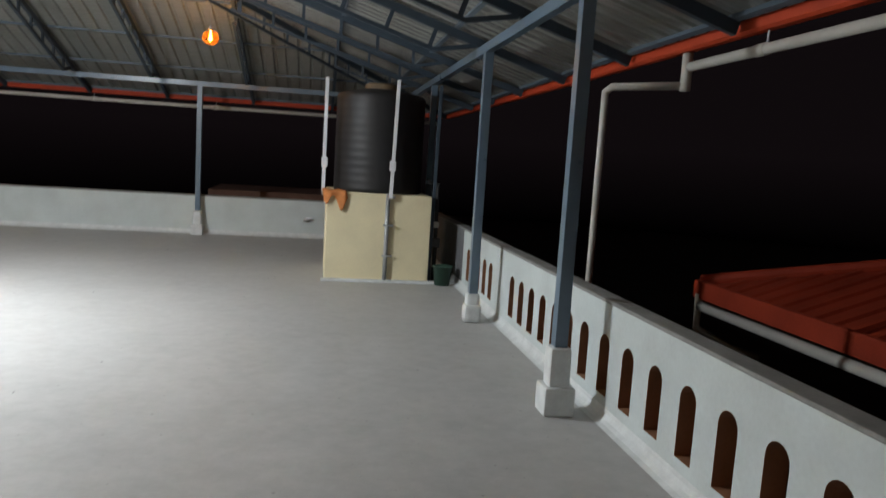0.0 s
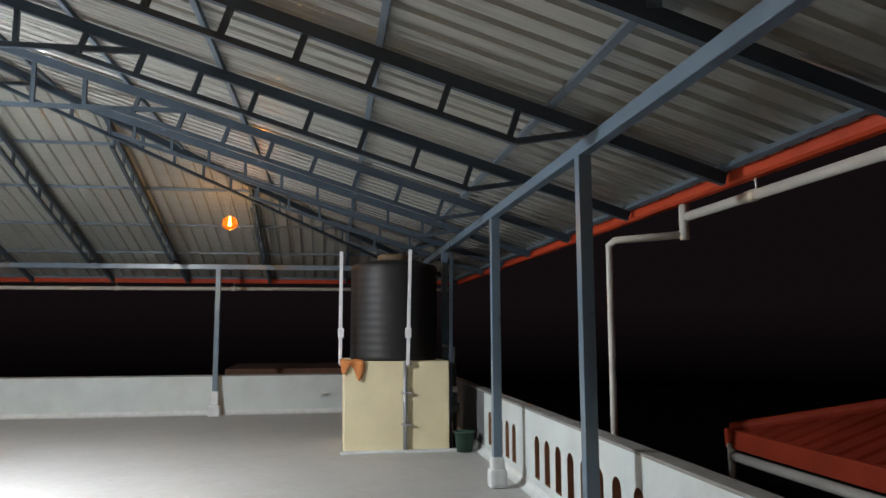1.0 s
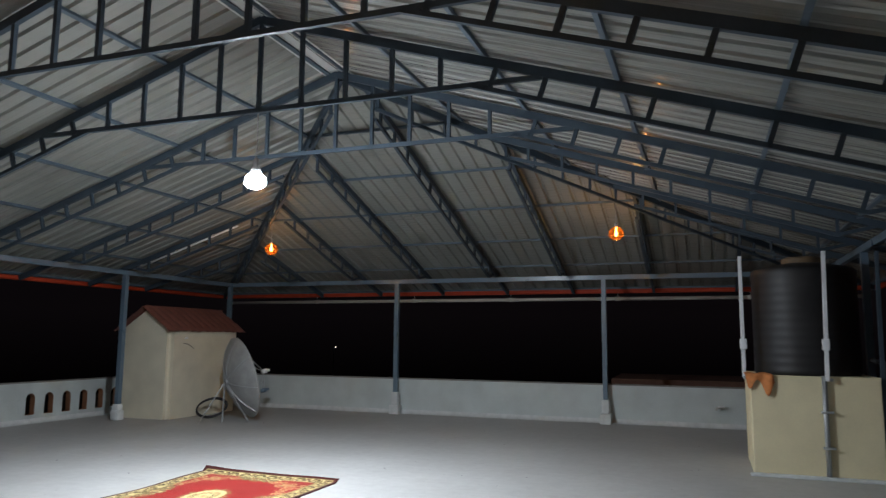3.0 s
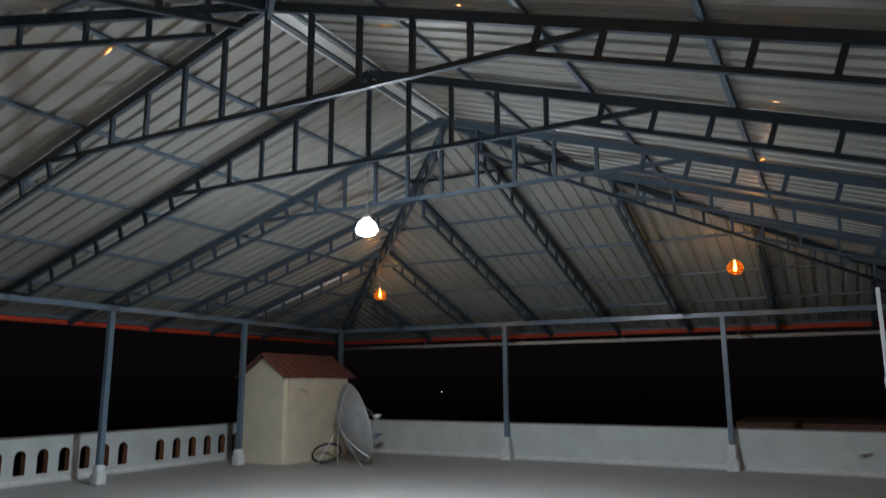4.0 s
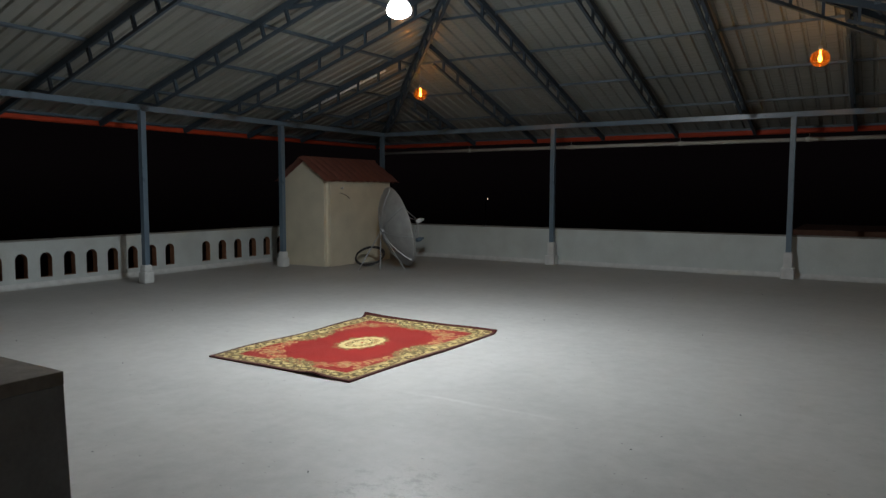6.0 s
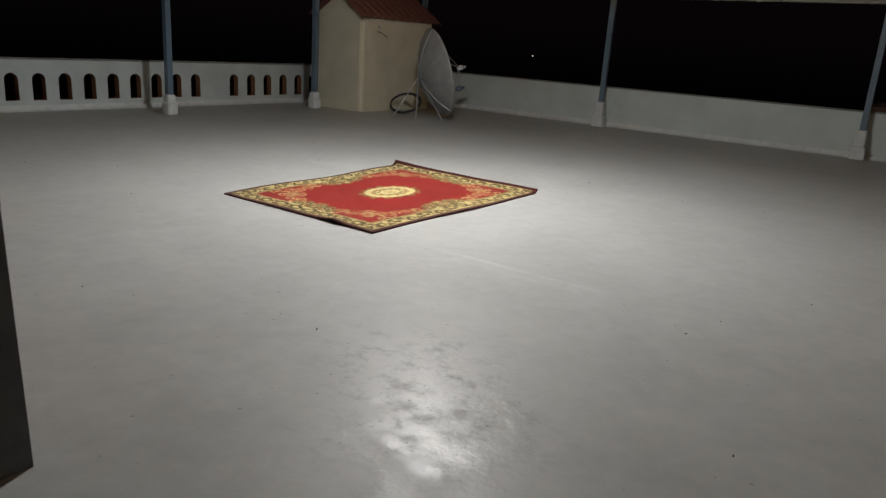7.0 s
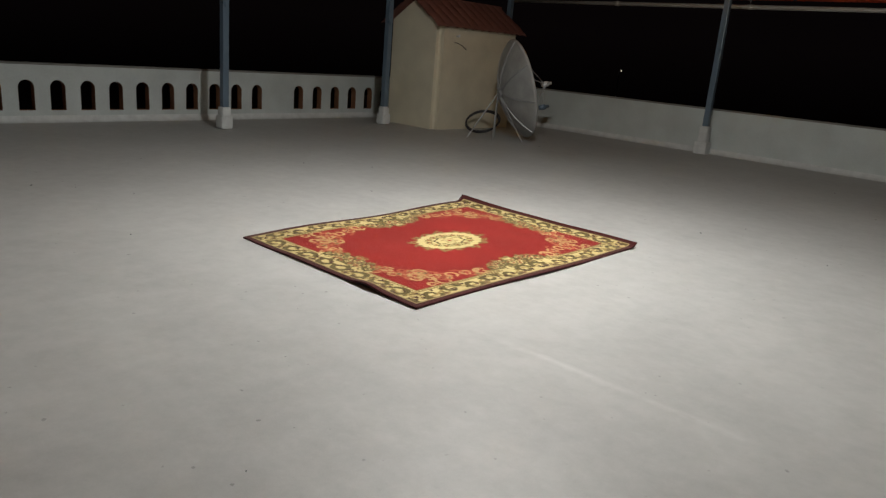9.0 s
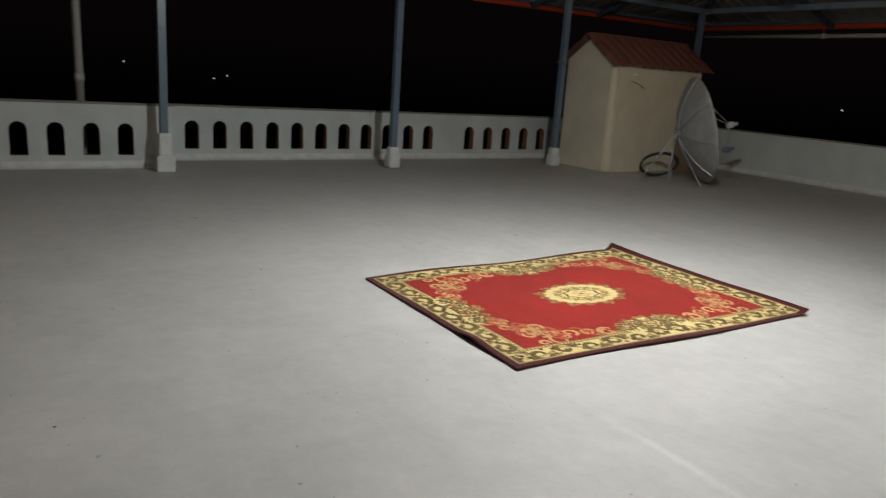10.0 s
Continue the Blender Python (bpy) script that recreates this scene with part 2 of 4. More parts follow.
def pipe(bm, pts, r, n=12):
    """A round pipe along points, with mitred bends."""
    pts = [Vector(p) for p in pts]
    rings = []
    prev = None
    for i, p in enumerate(pts):
        d = ((pts[min(i + 1, len(pts) - 1)] - p).normalized() + (p - pts[max(i - 1, 0)]).normalized()).normalized()
        if prev is None:
            s = d.orthogonal().normalized()
        else:
            s = (prev - d * prev.dot(d)).normalized()
        prev = s
        t = d.cross(s)
        rings.append([bm.verts.new(p + (s * math.cos(k * 2 * math.pi / n) + t * math.sin(k * 2 * math.pi / n)) * r) for k in range(n)])
    for q, w in zip(rings, rings[1:]):
        for k in range(n):
            bm.faces.new((q[k], q[(k + 1) % n], w[(k + 1) % n], w[k]))
    bm.faces.new(rings[0][::-1])
    bm.faces.new(rings[-1])
    return bm


def pipem(pts, r, n=12):
    return pipe(bmesh.new(), pts, r, n)


def lathe(profile, n=48, at=(0, 0, 0)):
    """Turn (radius, height) pairs round the z axis."""
    bm = bmesh.new()
    rings = []
    for r, z in profile:
        if r < 1e-6:
            rings.append([bm.verts.new((at[0], at[1], at[2] + z))])
        else:
            rings.append([bm.verts.new((at[0] + r * math.cos(k * 2 * math.pi / n), at[1] + r * math.sin(k * 2 * math.pi / n), at[2] + z)) for k in range(n)])
    for q, w in zip(rings, rings[1:]):
        for k in range(n):
            a = [q[k % len(q)], q[(k + 1) % len(q)], w[(k + 1) % len(w)], w[k % len(w)]]
            a = list(dict.fromkeys(a))
            if len(a) > 2:
                bm.faces.new(a)
    return bm


# ---- ground, house body, terrace floor ----
bm = bmesh.new()
bmesh.ops.create_grid(bm, x_segments=40, y_segments=40, size=600)
for v in bm.verts:
    v.co.z = GROUND + 0.25 * noise.noise(v.co * 0.05)
tagged(link("ground", bm, M_GROUND), "dark bare ground far below the roof terrace", "ground", kind="structure")

# faintly glowing ring, added to blend the ground's far edge into the sky
bm = bmesh.new()
bmesh.ops.create_cone(bm, segments=96, radius1=110, radius2=110, depth=30, cap_ends=False, matrix=Matrix.Translation((0, 5, GROUND + 14)))
m = bpy.data.materials.new("night_backdrop")
m.use_nodes = True
m.node_tree.nodes["Principled BSDF"].inputs["Base Color"].default_value = (0, 0, 0, 1)
m.node_tree.nodes["Principled BSDF"].inputs["Specular IOR Level"].default_value = 0
m.node_tree.nodes["Principled BSDF"].inputs["Emission Color"].default_value = (*NIGHT, 1)
m.node_tree.nodes["Principled BSDF"].inputs["Emission Strength"].default_value = 1.0
hn = m.node_tree
htc, hsep, hmap = (hn.nodes.new(q) for q in ("ShaderNodeTexCoord", "ShaderNodeSeparateXYZ", "ShaderNodeMapRange"))
hn.links.new(htc.outputs["Object"], hsep.inputs[0])
hn.links.new(hsep.outputs[2], hmap.inputs["Value"])
for q, w in (("From Min", GROUND), ("From Max", GROUND + 12), ("To Min", 0.03), ("To Max", 1.0)):
    hmap.inputs[q].default_value = w
hn.links.new(hmap.outputs[0], hn.nodes["Principled BSDF"].inputs["Emission Strength"])
tagged(link("backdrop", bm, m), "dark glowing backdrop ring that hides the far ground line", "night sky", kind="structure")

bm = boxm((WALL_W - 0.12, WALL_S - 0.12, GROUND - 0.4), (WALL_E + 0.12, WALL_N + 0.12, -0.16))
tagged(link("house_body", bm, M_HOUSE), "plastered storeys of the house under the terrace", "house", kind="structure")
bm = boxm((WALL_W - 0.14, WALL_S - 0.14, -0.158), (WALL_E + 0.14, WALL_N + 0.14, 0.0))
tagged(link("floor", bm, M_FLOOR), "smooth grey painted cement terrace floor with worn shiny patches", "floor", kind="structure")


# ---- parapet walls ----
def arched_wall(name, x_in, x_out, y0, y1, centers, label, r=0.083, top=WALL_H, head=0.525):
    """A low wall along y with a row of round-headed openings right through it."""
    bm = bmesh.new()
    sill, spring, seg = 0.15, head - r, 10

    def quad(pts, mi=0):
        f = bm.faces.new([bm.verts.new(p) for p in pts])
        f.material_index = mi

    def sheet(y_a, z_a, y_b, z_b, y_c, z_c, y_d, z_d):
        for x in (x_in, x_out):
            quad([(x, y_a, z_a), (x, y_b, z_b), (x, y_c, z_c), (x, y_d, z_d)])

    edges = [y0] + [v for c in centers for v in (c - r, c + r)] + [y1]
    for a, b in zip(edges[::2], edges[1::2]):
        if b - a > 0.002:
            sheet(a, 0, b, 0, b, top, a, top)
    for c in centers:
        sheet(c - r, 0, c + r, 0, c + r, sill, c - r, sill)
        arc = [(c - r * math.cos(math.pi * k / seg), spring + r * math.sin(math.pi * k / seg)) for k in range(seg + 1)]
        for (ya, za), (yb, zb) in zip(arc, arc[1:]):
            sheet(ya, za, yb, zb, yb, top, ya, top)
        ring = [(c - r, sill)] + arc + [(c + r, sill), (c - r, sill)]
        for (ya, za), (yb, zb) in zip(ring, ring[1:]):
            quad([(x_in, ya, za), (x_in, yb, zb), (x_out, yb, zb), (x_out, ya, za)], 1)
    for y in (y0, y1):
        quad([(x_in, y, 0), (x_out, y, 0), (x_out, y, top), (x_in, y, top)])
    quad([(x_in, y0, top), (x_in, y1, top), (x_out, y1, top), (x_out, y0, top)])
    bmesh.ops.remove_doubles(bm, verts=bm.verts, dist=1e-5)
    ob = link(name, bm, [M_WALL, M_REVEAL])
    return tagged(ob, label, "parapet wall", kind="structure")


# the west parapet steps in by the width of a ledge south of the second post
STEP_Y, WALL_SW = 4.74, -6.45
west = [5.22 + 0.368 * k for k in range(11)] + [9.70 + 0.385 * k for k in range(10)]
south_west = [4.30 - 0.367 * k for k in range(12)] + [-0.45 - 0.37 * k for k in range(4)]
east = [0.235 + 0.979 * (y - 0.235) for y in [2.80 + 0.368 * k for k in range(-8, 7)] + [5.336 + 0.328 * k for k in range(6)] + [7.87 + 0.30 * k for k in range(5)]]
SHADE_Y, HIGH_E, HIGH_SW = 9.22, WALL_H + 0.05, WALL_H + 0.03
ww = arched_wall("wall_west", WALL_W, WALL_W - 0.12, STEP_Y, WALL_N, sorted(west), "white painted low parapet wall with a row of arched openings", 0.092)
wsw = arched_wall("wall_south_west", WALL_SW, WALL_SW - 0.12, WALL_S, STEP_Y + 0.12, sorted(south_west), "white painted low parapet wall with a row of arched openings", 0.088, HIGH_SW)
tagged(link("wall_step", boxm((WALL_W - 0.12, STEP_Y - 0.12, 0), (WALL_SW - 0.122, STEP_Y - 0.002, WALL_H)), M_WALL), "short white return of the parapet wall", "parapet wall", kind="structure")
we = arched_wall("wall_east", WALL_E, WALL_E + 0.12, WALL_S, SHADE_Y, sorted(east), "white painted low parapet wall with a row of narrow arched openings", 0.08, HIGH_E, 0.55)
# rear stretch of the east parapet: its shade is put into a darker colour
wd = tagged(link("wall_east_rear", boxm((WALL_E + 0.002, SHADE_Y + 0.001, 0), (WALL_E + 0.118, WALL_N - 0.002, HIGH_E)), M_DKCEM_SHADE), "rear end of the parapet wall, coloured dark for its shade", "parapet wall", kind="structure")
wn = tagged(link("wall_north", boxm((WALL_W - 0.12, WALL_N, 0), (WALL_E + 0.12, WALL_N + 0.12, WALL_H)), M_WALL), "plain white painted low parapet wall", "parapet wall", kind="structure")
ws = tagged(link("wall_south", boxm((WALL_SW - 0.12, WALL_S - 0.12, 0), (WALL_E + 0.12, WALL_S, WALL_H)), M_WALL), "plain white painted low parapet wall", "parapet wall", kind="structure")
for wall, lo, hi in ((we, (WALL_E - 0.006, WALL_S, HIGH_E + 0.001), (WALL_E + 0.135, WALL_N - 0.005, HIGH_E + 0.025)),
                     (ww, (WALL_W - 0.135, STEP_Y + 0.125, WALL_H + 0.001), (WALL_W + 0.006, WALL_N - 0.005, WALL_H + 0.025)),
                     (wsw, (WALL_SW - 0.135, WALL_S, HIGH_SW + 0.001), (WALL_SW + 0.006, STEP_Y + 0.12, HIGH_SW + 0.025)),
                     (wn, (WALL_W - 0.13, WALL_N - 0.004, WALL_H + 0.001), (WALL_E + 0.13, WALL_N + 0.135, WALL_H + 0.025)),
                     (ws, (WALL_SW - 0.13, WALL_S - 0.13, WALL_H + 0.001), (WALL_E + 0.13, WALL_S - 0.003, WALL_H + 0.025))):
    part("coping", boxm(lo, hi, 0.008), M_COPING, wall, "weathered grey cement coping")


def cove(name, a, b, inward):
    """Rounded cement fillet between floor and wall."""
    bm = bmesh.new()
    a, b, inward = Vector(a), Vector(b), Vector(inward)
    prof = [(0.002, 0.085)] + [(0.075 - 0.073 * math.cos(t), 0.085 - 0.08 * math.sin(t)) for t in (0.35, 0.75, 1.15)] + [(0.08, 0.002)]
    rows = [[bm.verts.new(p + inward * o + Vector((0, 0, z))) for o, z in prof + [(0.002, 0.002)]] for p in (a, b)]
    n = len(rows[0])
    for k in range(n):
        bm.faces.new((rows[0][k], rows[0][(k + 1) % n], rows[1][(k + 1) % n], rows[1][k]))
    return tagged(link(name, bm, M_PEDESTAL), "rounded cement fillet along the foot of the parapet", "skirting", kind="structure")


cove("baseboard_east", (WALL_E, WALL_S, 0), (WALL_E, WALL_N, 0), (-1, 0, 0))
cove("baseboard_west", (WALL_W, STEP_Y, 0), (WALL_W, WALL_N, 0), (1, 0, 0))
cove("baseboard_south_west", (WALL_SW, WALL_S, 0), (WALL_SW, STEP_Y + 0.12, 0), (1, 0, 0))
cove("baseboard_north", (WALL_W + 0.08, WALL_N, 0), (WALL_E - 0.08, WALL_N, 0), (0, -1, 0))


# ---- posts on pedestals ----
def post(tall):
    p = thing("steel_post", "square blue-grey steel post on a stepped white cement pedestal", "post", group="posts of the roof")
    part("shaft", boxm((-0.044, -0.044, 0.2), (0.044, 0.044, ZBEAM), 0.006), M_STEEL, p)
    if tall:
        bm = boxm((-0.104, -0.104, 0.0), (0.104, 0.104, 0.19), 0.016)
        part("plinth", bm, M_PEDESTAL, p, "white cement base block")
        bm = boxm((-0.074, -0.074, 0.18), (0.074, 0.074, 0.45), 0.03)
        part("collar", bm, M_PEDESTAL, p, "rounded cement collar")
    else:
        bm = boxm((-0.09, -0.09, 0.0), (0.09, 0.09, 0.19), 0.04)
        part("plinth", bm, M_PEDESTAL, p, "white cement base block")
        bm = boxm((-0.07, -0.07, 0.16), (0.07, 0.07, 0.30), 0.035)
        part("collar", bm, M_PEDESTAL, p, "rounded cement collar")
    return p


tall_post, short_post = post(True), post(False)
tall_post.matrix_basis = pose(XE, 4.61, 0)
short_post.matrix_basis = pose(XW, 7.745, 0)
for x, y in ((XE, 1.6), (XW, 4.67), (XW, 1.6), (XE, YS), (XW, YS), (-1.94, YS), (2.36, YS), (-1.94, YN - 0.03), (2.36, YN - 0.03)):
    copy_thing(tall_post, pose(x, y, 0))
for x, y in ((XW, 10.75), (XE, 7.25), (XE, 10.6), (XE, YN - 0.05), (XW, YN - 0.05)):
    copy_thing(short_post, pose(x, y, 0))

# ---- eaves beams ----
for name, a, b in (("beam_east", (XE, YS - 0.05, 0), (XE, YN + 0.05, 0)), ("beam_west", (XW, YS - 0.05, 0), (XW, YN + 0.05, 0)),
                   ("beam_north", (XW + 0.052, YN, 0), (XE - 0.052, YN, 0)), ("beam_south", (XW + 0.052, YS, 0), (XE - 0.052, YS, 0))):
    off = Vector((0, 0, ZBEAM + 0.046))
    tagged(link(name, barm(Vector(a) + off, Vector(b) + off, 0.08, 0.09, bevel=0.005), M_STEEL), "blue-grey steel box beam along the eaves", "beam", kind="structure")


# ---- roof trusses ----
CHORD = 5.62                                       # where the lower chords end, out from the ridge
def truss():
    t = thing("roof_truss", "dark blue steel roof truss with collar tie and upright webs", "roof truss", group="roof trusses")
    tie_z, drop = 3.81, 0.25
    for s in (-1, 1):
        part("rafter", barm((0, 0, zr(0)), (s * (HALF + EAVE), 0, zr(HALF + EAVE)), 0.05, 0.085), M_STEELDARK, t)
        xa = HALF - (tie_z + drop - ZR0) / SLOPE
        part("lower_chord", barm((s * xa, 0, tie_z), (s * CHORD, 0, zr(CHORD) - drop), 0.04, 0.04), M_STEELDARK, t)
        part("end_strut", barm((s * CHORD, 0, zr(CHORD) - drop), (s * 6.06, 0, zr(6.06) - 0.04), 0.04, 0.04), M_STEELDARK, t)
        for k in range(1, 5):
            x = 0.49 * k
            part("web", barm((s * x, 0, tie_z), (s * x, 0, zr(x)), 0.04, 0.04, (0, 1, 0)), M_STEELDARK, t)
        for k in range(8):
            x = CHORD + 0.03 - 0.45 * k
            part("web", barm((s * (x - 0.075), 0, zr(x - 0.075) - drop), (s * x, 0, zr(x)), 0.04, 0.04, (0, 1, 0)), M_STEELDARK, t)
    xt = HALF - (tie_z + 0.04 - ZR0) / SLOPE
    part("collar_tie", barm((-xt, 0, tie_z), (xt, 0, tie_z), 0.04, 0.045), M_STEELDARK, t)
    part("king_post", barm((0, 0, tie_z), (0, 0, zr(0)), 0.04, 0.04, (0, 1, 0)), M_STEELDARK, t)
    return t


first = truss()
first.matrix_basis = pose(0, 6.03, 0)
for y in (APEX_N - 0.12, APEX_S):
    copy_thing(first, pose(0, y, 0))


def ladder_rafter(name, foot, head, label, webs=True):
    """A sloping rafter from ridge or hip (head) down to the eaves (foot), with a lower chord on upright webs."""
    t = thing(name, label, "rafter", group="hip and jack rafters")
    foot, head = Vector(foot), Vector(head)
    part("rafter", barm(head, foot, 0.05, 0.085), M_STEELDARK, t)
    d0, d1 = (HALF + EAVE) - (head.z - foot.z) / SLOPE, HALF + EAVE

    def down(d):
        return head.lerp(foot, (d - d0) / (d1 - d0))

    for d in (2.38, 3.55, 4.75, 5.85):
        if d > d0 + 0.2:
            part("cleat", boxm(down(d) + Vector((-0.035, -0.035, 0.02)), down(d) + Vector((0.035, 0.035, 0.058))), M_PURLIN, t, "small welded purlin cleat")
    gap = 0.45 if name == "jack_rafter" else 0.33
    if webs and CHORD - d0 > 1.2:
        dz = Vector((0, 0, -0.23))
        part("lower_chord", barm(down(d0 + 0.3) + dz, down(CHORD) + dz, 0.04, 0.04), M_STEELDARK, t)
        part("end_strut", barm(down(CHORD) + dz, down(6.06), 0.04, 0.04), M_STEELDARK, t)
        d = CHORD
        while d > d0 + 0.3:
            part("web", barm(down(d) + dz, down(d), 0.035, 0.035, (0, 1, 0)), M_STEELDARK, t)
            d -= gap
    return t


for apex, side in ((APEX_N, 1), (APEX_S, -1)):
    eave_y = (YN if side > 0 else YS)
    run = abs(eave_y - apex)
    for s in (-1, 1):
        k = 1 + EAVE / HALF
        ladder_rafter("hip_rafter", (s * HALF * k, apex + side * run * k, zr(HALF + EAVE)), (0, apex, zr(0)), "dark blue steel hip truss running down to the corner")
        for d in (1.5, 3.0, 4.5):
            y = apex + side * d
            xh = HALF * d / run
            ladder_rafter("jack_rafter", (s * (HALF + EAVE), y, zr(HALF + EAVE)), (s * xh, y, zr(xh)), "dark blue steel jack rafter under the roof sheets", webs=side > 0)
    for x in ((-4.28, -2.76, -1.25, 0.22, 1.62, 3.22, 4.75) if side > 0 else (-4.5, -3.0, -1.5, 0.0, 1.5, 3.0, 4.5)):
        d = abs(x)
        ladder_rafter("jack_rafter", (x, apex + side * run * (1 + EAVE / HALF), zr(HALF + EAVE)), (x, apex + side * run * d / HALF, zr(d)), "dark blue steel jack rafter under the roof sheets")

# ---- purlins ----
ZP = 0.06
for d in (0.12, 1.18, 2.38, 3.55, 4.75, 5.85, 7.03):
    f = d / HALF
    yn, ys = APEX_N + (YN - APEX_N) * f, APEX_S + (YS - APEX_S) * f
    up = zr(d) + ZP
    for s in (-1, 1):
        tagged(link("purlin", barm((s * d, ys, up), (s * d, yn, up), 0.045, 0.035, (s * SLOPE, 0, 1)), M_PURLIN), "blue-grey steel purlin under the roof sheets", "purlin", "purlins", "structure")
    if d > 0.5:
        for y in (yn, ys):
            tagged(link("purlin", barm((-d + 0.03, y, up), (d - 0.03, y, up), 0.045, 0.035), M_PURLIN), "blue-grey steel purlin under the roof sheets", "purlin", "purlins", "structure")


# ---- roof sheets: trapezoidal ribs running down each slope ----
def sheets(name, along, span, top_d, to_world):
    """along: range of the coordinate across the ribs; top_d(u): distance from the ridge at which the slope starts."""
    bm = bmesh.new()
    pitch, out = 0.205, HALF + EAVE + 0.06
    prof = [(0.0, 0.0), (0.135, 0.0), (0.153, 0.03), (0.187, 0.03)]
    u, row = along, []
    while u < span:
        for o, h in prof:
            uu = u + o
            if uu <= span:
                t = top_d(uu)
                if t < out:
                    row.append((bm.verts.new(to_world(uu, t, h)), bm.verts.new(to_world(uu, out, h))))
        u += pitch
    for (a, b), (c, d) in zip(row, row[1:]):
        bm.faces.new((a, b, d, c))
    ob = link(name, bm, M_SHEET)
    sol = ob.modifiers.new("thickness", "SOLIDIFY")
    sol.thickness, sol.offset = 0.002, 1
    return tagged(ob, "ribbed galvanised metal roof sheets seen from below", "ceiling", kind="structure")


RUN_N, RUN_S = YN - APEX_N, APEX_S - YS


def start(y):
    if y > APEX_N:
        return max(0.05, HALF * (y - APEX_N) / RUN_N)
    if y < APEX_S:
        return max(0.05, HALF * (APEX_S - y) / RUN_S)
    return 0.05


KN = 1 + (EAVE + 0.06) / HALF
ZS = 0.08
for nm, s in (("ceiling_east", 1), ("ceiling_west", -1)):
    sheets(nm, APEX_S - RUN_S * KN, APEX_N + RUN_N * KN, start, lambda u, d, h, s=s: (s * d, u, zr(d) + ZS + h))
sheets("ceiling_north", -HALF * KN, HALF * KN, lambda u: max(0.05, abs(u)), lambda u, d, h: (u, APEX_N + RUN_N * d / HALF, zr(d) + ZS + h))
sheets("ceiling_south", -HALF * KN, HALF * KN, lambda u: max(0.05, abs(u)), lambda u, d, h: (u, APEX_S - RUN_S * d / HALF, zr(d) + ZS + h))

bm = bmesh.new()
for s in (-1, 1):
    bar(bm, (s * 0.095, APEX_S, zr(0.095) + ZS - 0.008), (s * 0.095, APEX_N, zr(0.095) + ZS - 0.008), 0.185, 0.004, (s * SLOPE, 0, 1))
tagged(link("ridge_cap", bm, M_CAP), "pale metal ridge capping under the roof crown", "ridge cap", kind="structure")

# ---- red fascia with gutter, pipes under it ----
ZF = zr(HALF + EAVE) + 0.005
XO = HALF + EAVE + 0.05
YO_N, YO_S = APEX_N + RUN_N * KN + 0.01, APEX_S - RUN_S * KN - 0.01


def gutter(name, a, b, outward):
    """A red folded eave sheet: upright face, open trough and rolled lip."""
    bm = bmesh.new()
    o = Vector(outward)
    prof = [(0.0, 0.05), (0.0, -0.012), (0.012, -0.025), (0.065, -0.025), (0.08, -0.012), (0.08, 0.03), (0.09, 0.03), (0.09, -0.018), (0.07, -0.035), (0.010, -0.035), (-0.01, -0.018), (-0.01, 0.05)]
    rows = [[bm.verts.new(Vector(p) + o * q + Vector((0, 0, z))) for q, z in prof] for p in (a, b)]
    n = len(prof)
    for k in range(n):
        bm.faces.new((rows[0][k], rows[0][(k + 1) % n], rows[1][(k + 1) % n], rows[1][k]))
    ob = link(name, bm, M_RED)
    return tagged(ob, "orange-red folded metal gutter along the eaves", "gutter", kind="structure")


gutter("trim_gutter_east", (XO, YO_S, ZF), (XO, YO_N, ZF), (1, 0, 0))
gutter("trim_gutter_west", (-XO, YO_S, ZF), (-XO, YO_N, ZF), (-1, 0, 0))
gutter("trim_gutter_north", (-XO, YO_N, ZF), (XO, YO_N, ZF), (0, 1, 0))
gutter("trim_gutter_south", (-XO, YO_S, ZF), (XO, YO_S, ZF), (0, -1, 0))


def collars(parent, pts, r):
    for p, d in pts:
        part("coupling", pipem([Vector(p) - Vector(d) * 0.05, Vector(p) + Vector(d) * 0.05], r, 12), M_PVC, parent, smooth=True)


PX, PZ = XO + 0.04, ZF - 0.145
rw = thing("rainwater_pipe", "off-white plastic rainwater pipe hung under the gutter", "pipe", (0, 0, 0))
part("run", pipem([(PX, YO_S + 0.3, PZ), (PX, 5.15, PZ)], 0.034), M_PVC, rw, smooth=True)
part("tee", pipem([(PX, 5.2, PZ + 0.10), (PX, 5.2, PZ - 0.17)], 0.04), M_PVC, rw, "plastic tee joint", True)
part("bend", pipem([(PX, 5.2, PZ - 0.13), (6.72, 5.55, PZ - 0.14), (6.68, 5.58, PZ - 0.18), (6.68, 5.58, -2.5)], 0.030), M_PVC, rw, "downpipe with an elbow", True)
collars(rw, [((PX, 4.3, PZ), (0, 1, 0)), ((PX, 1.3, PZ), (0, 1, 0)), ((6.68, 5.58, 0.2), (0, 0, 1))], 0.04)
for y in (4.25, 2.6, 1.0):
    part("hanger", pipem([(PX, y, PZ + 0.03), (PX, y, ZF - 0.03)], 0.006, 6), M_GALV, rw)
rn = thing("rainwater_pipe", "off-white plastic rainwater pipe hung under the gutter", "pipe", (0, 0, 0))
part("run", pipem([(-XO + 0.2, YO_N + 0.07, PZ), (XO - 0.2, YO_N + 0.07, PZ)], 0.036), M_PVC, rn, smooth=True)
for x in (-4.5, -2.0, 0.25, 2.5, 5.0):
    part("coupling", pipem([(x - 0.05, YO_N + 0.07, PZ), (x + 0.05, YO_N + 0.07, PZ)], 0.044), M_PVC, rn, smooth=True)
    part("hanger", pipem([(x, YO_N + 0.065, PZ + 0.03), (x, YO_N + 0.065, ZF - 0.025)], 0.006, 6), M_GALV, rn)
dw = thing("downpipe", "off-white plastic downpipe outside the parapet", "pipe")
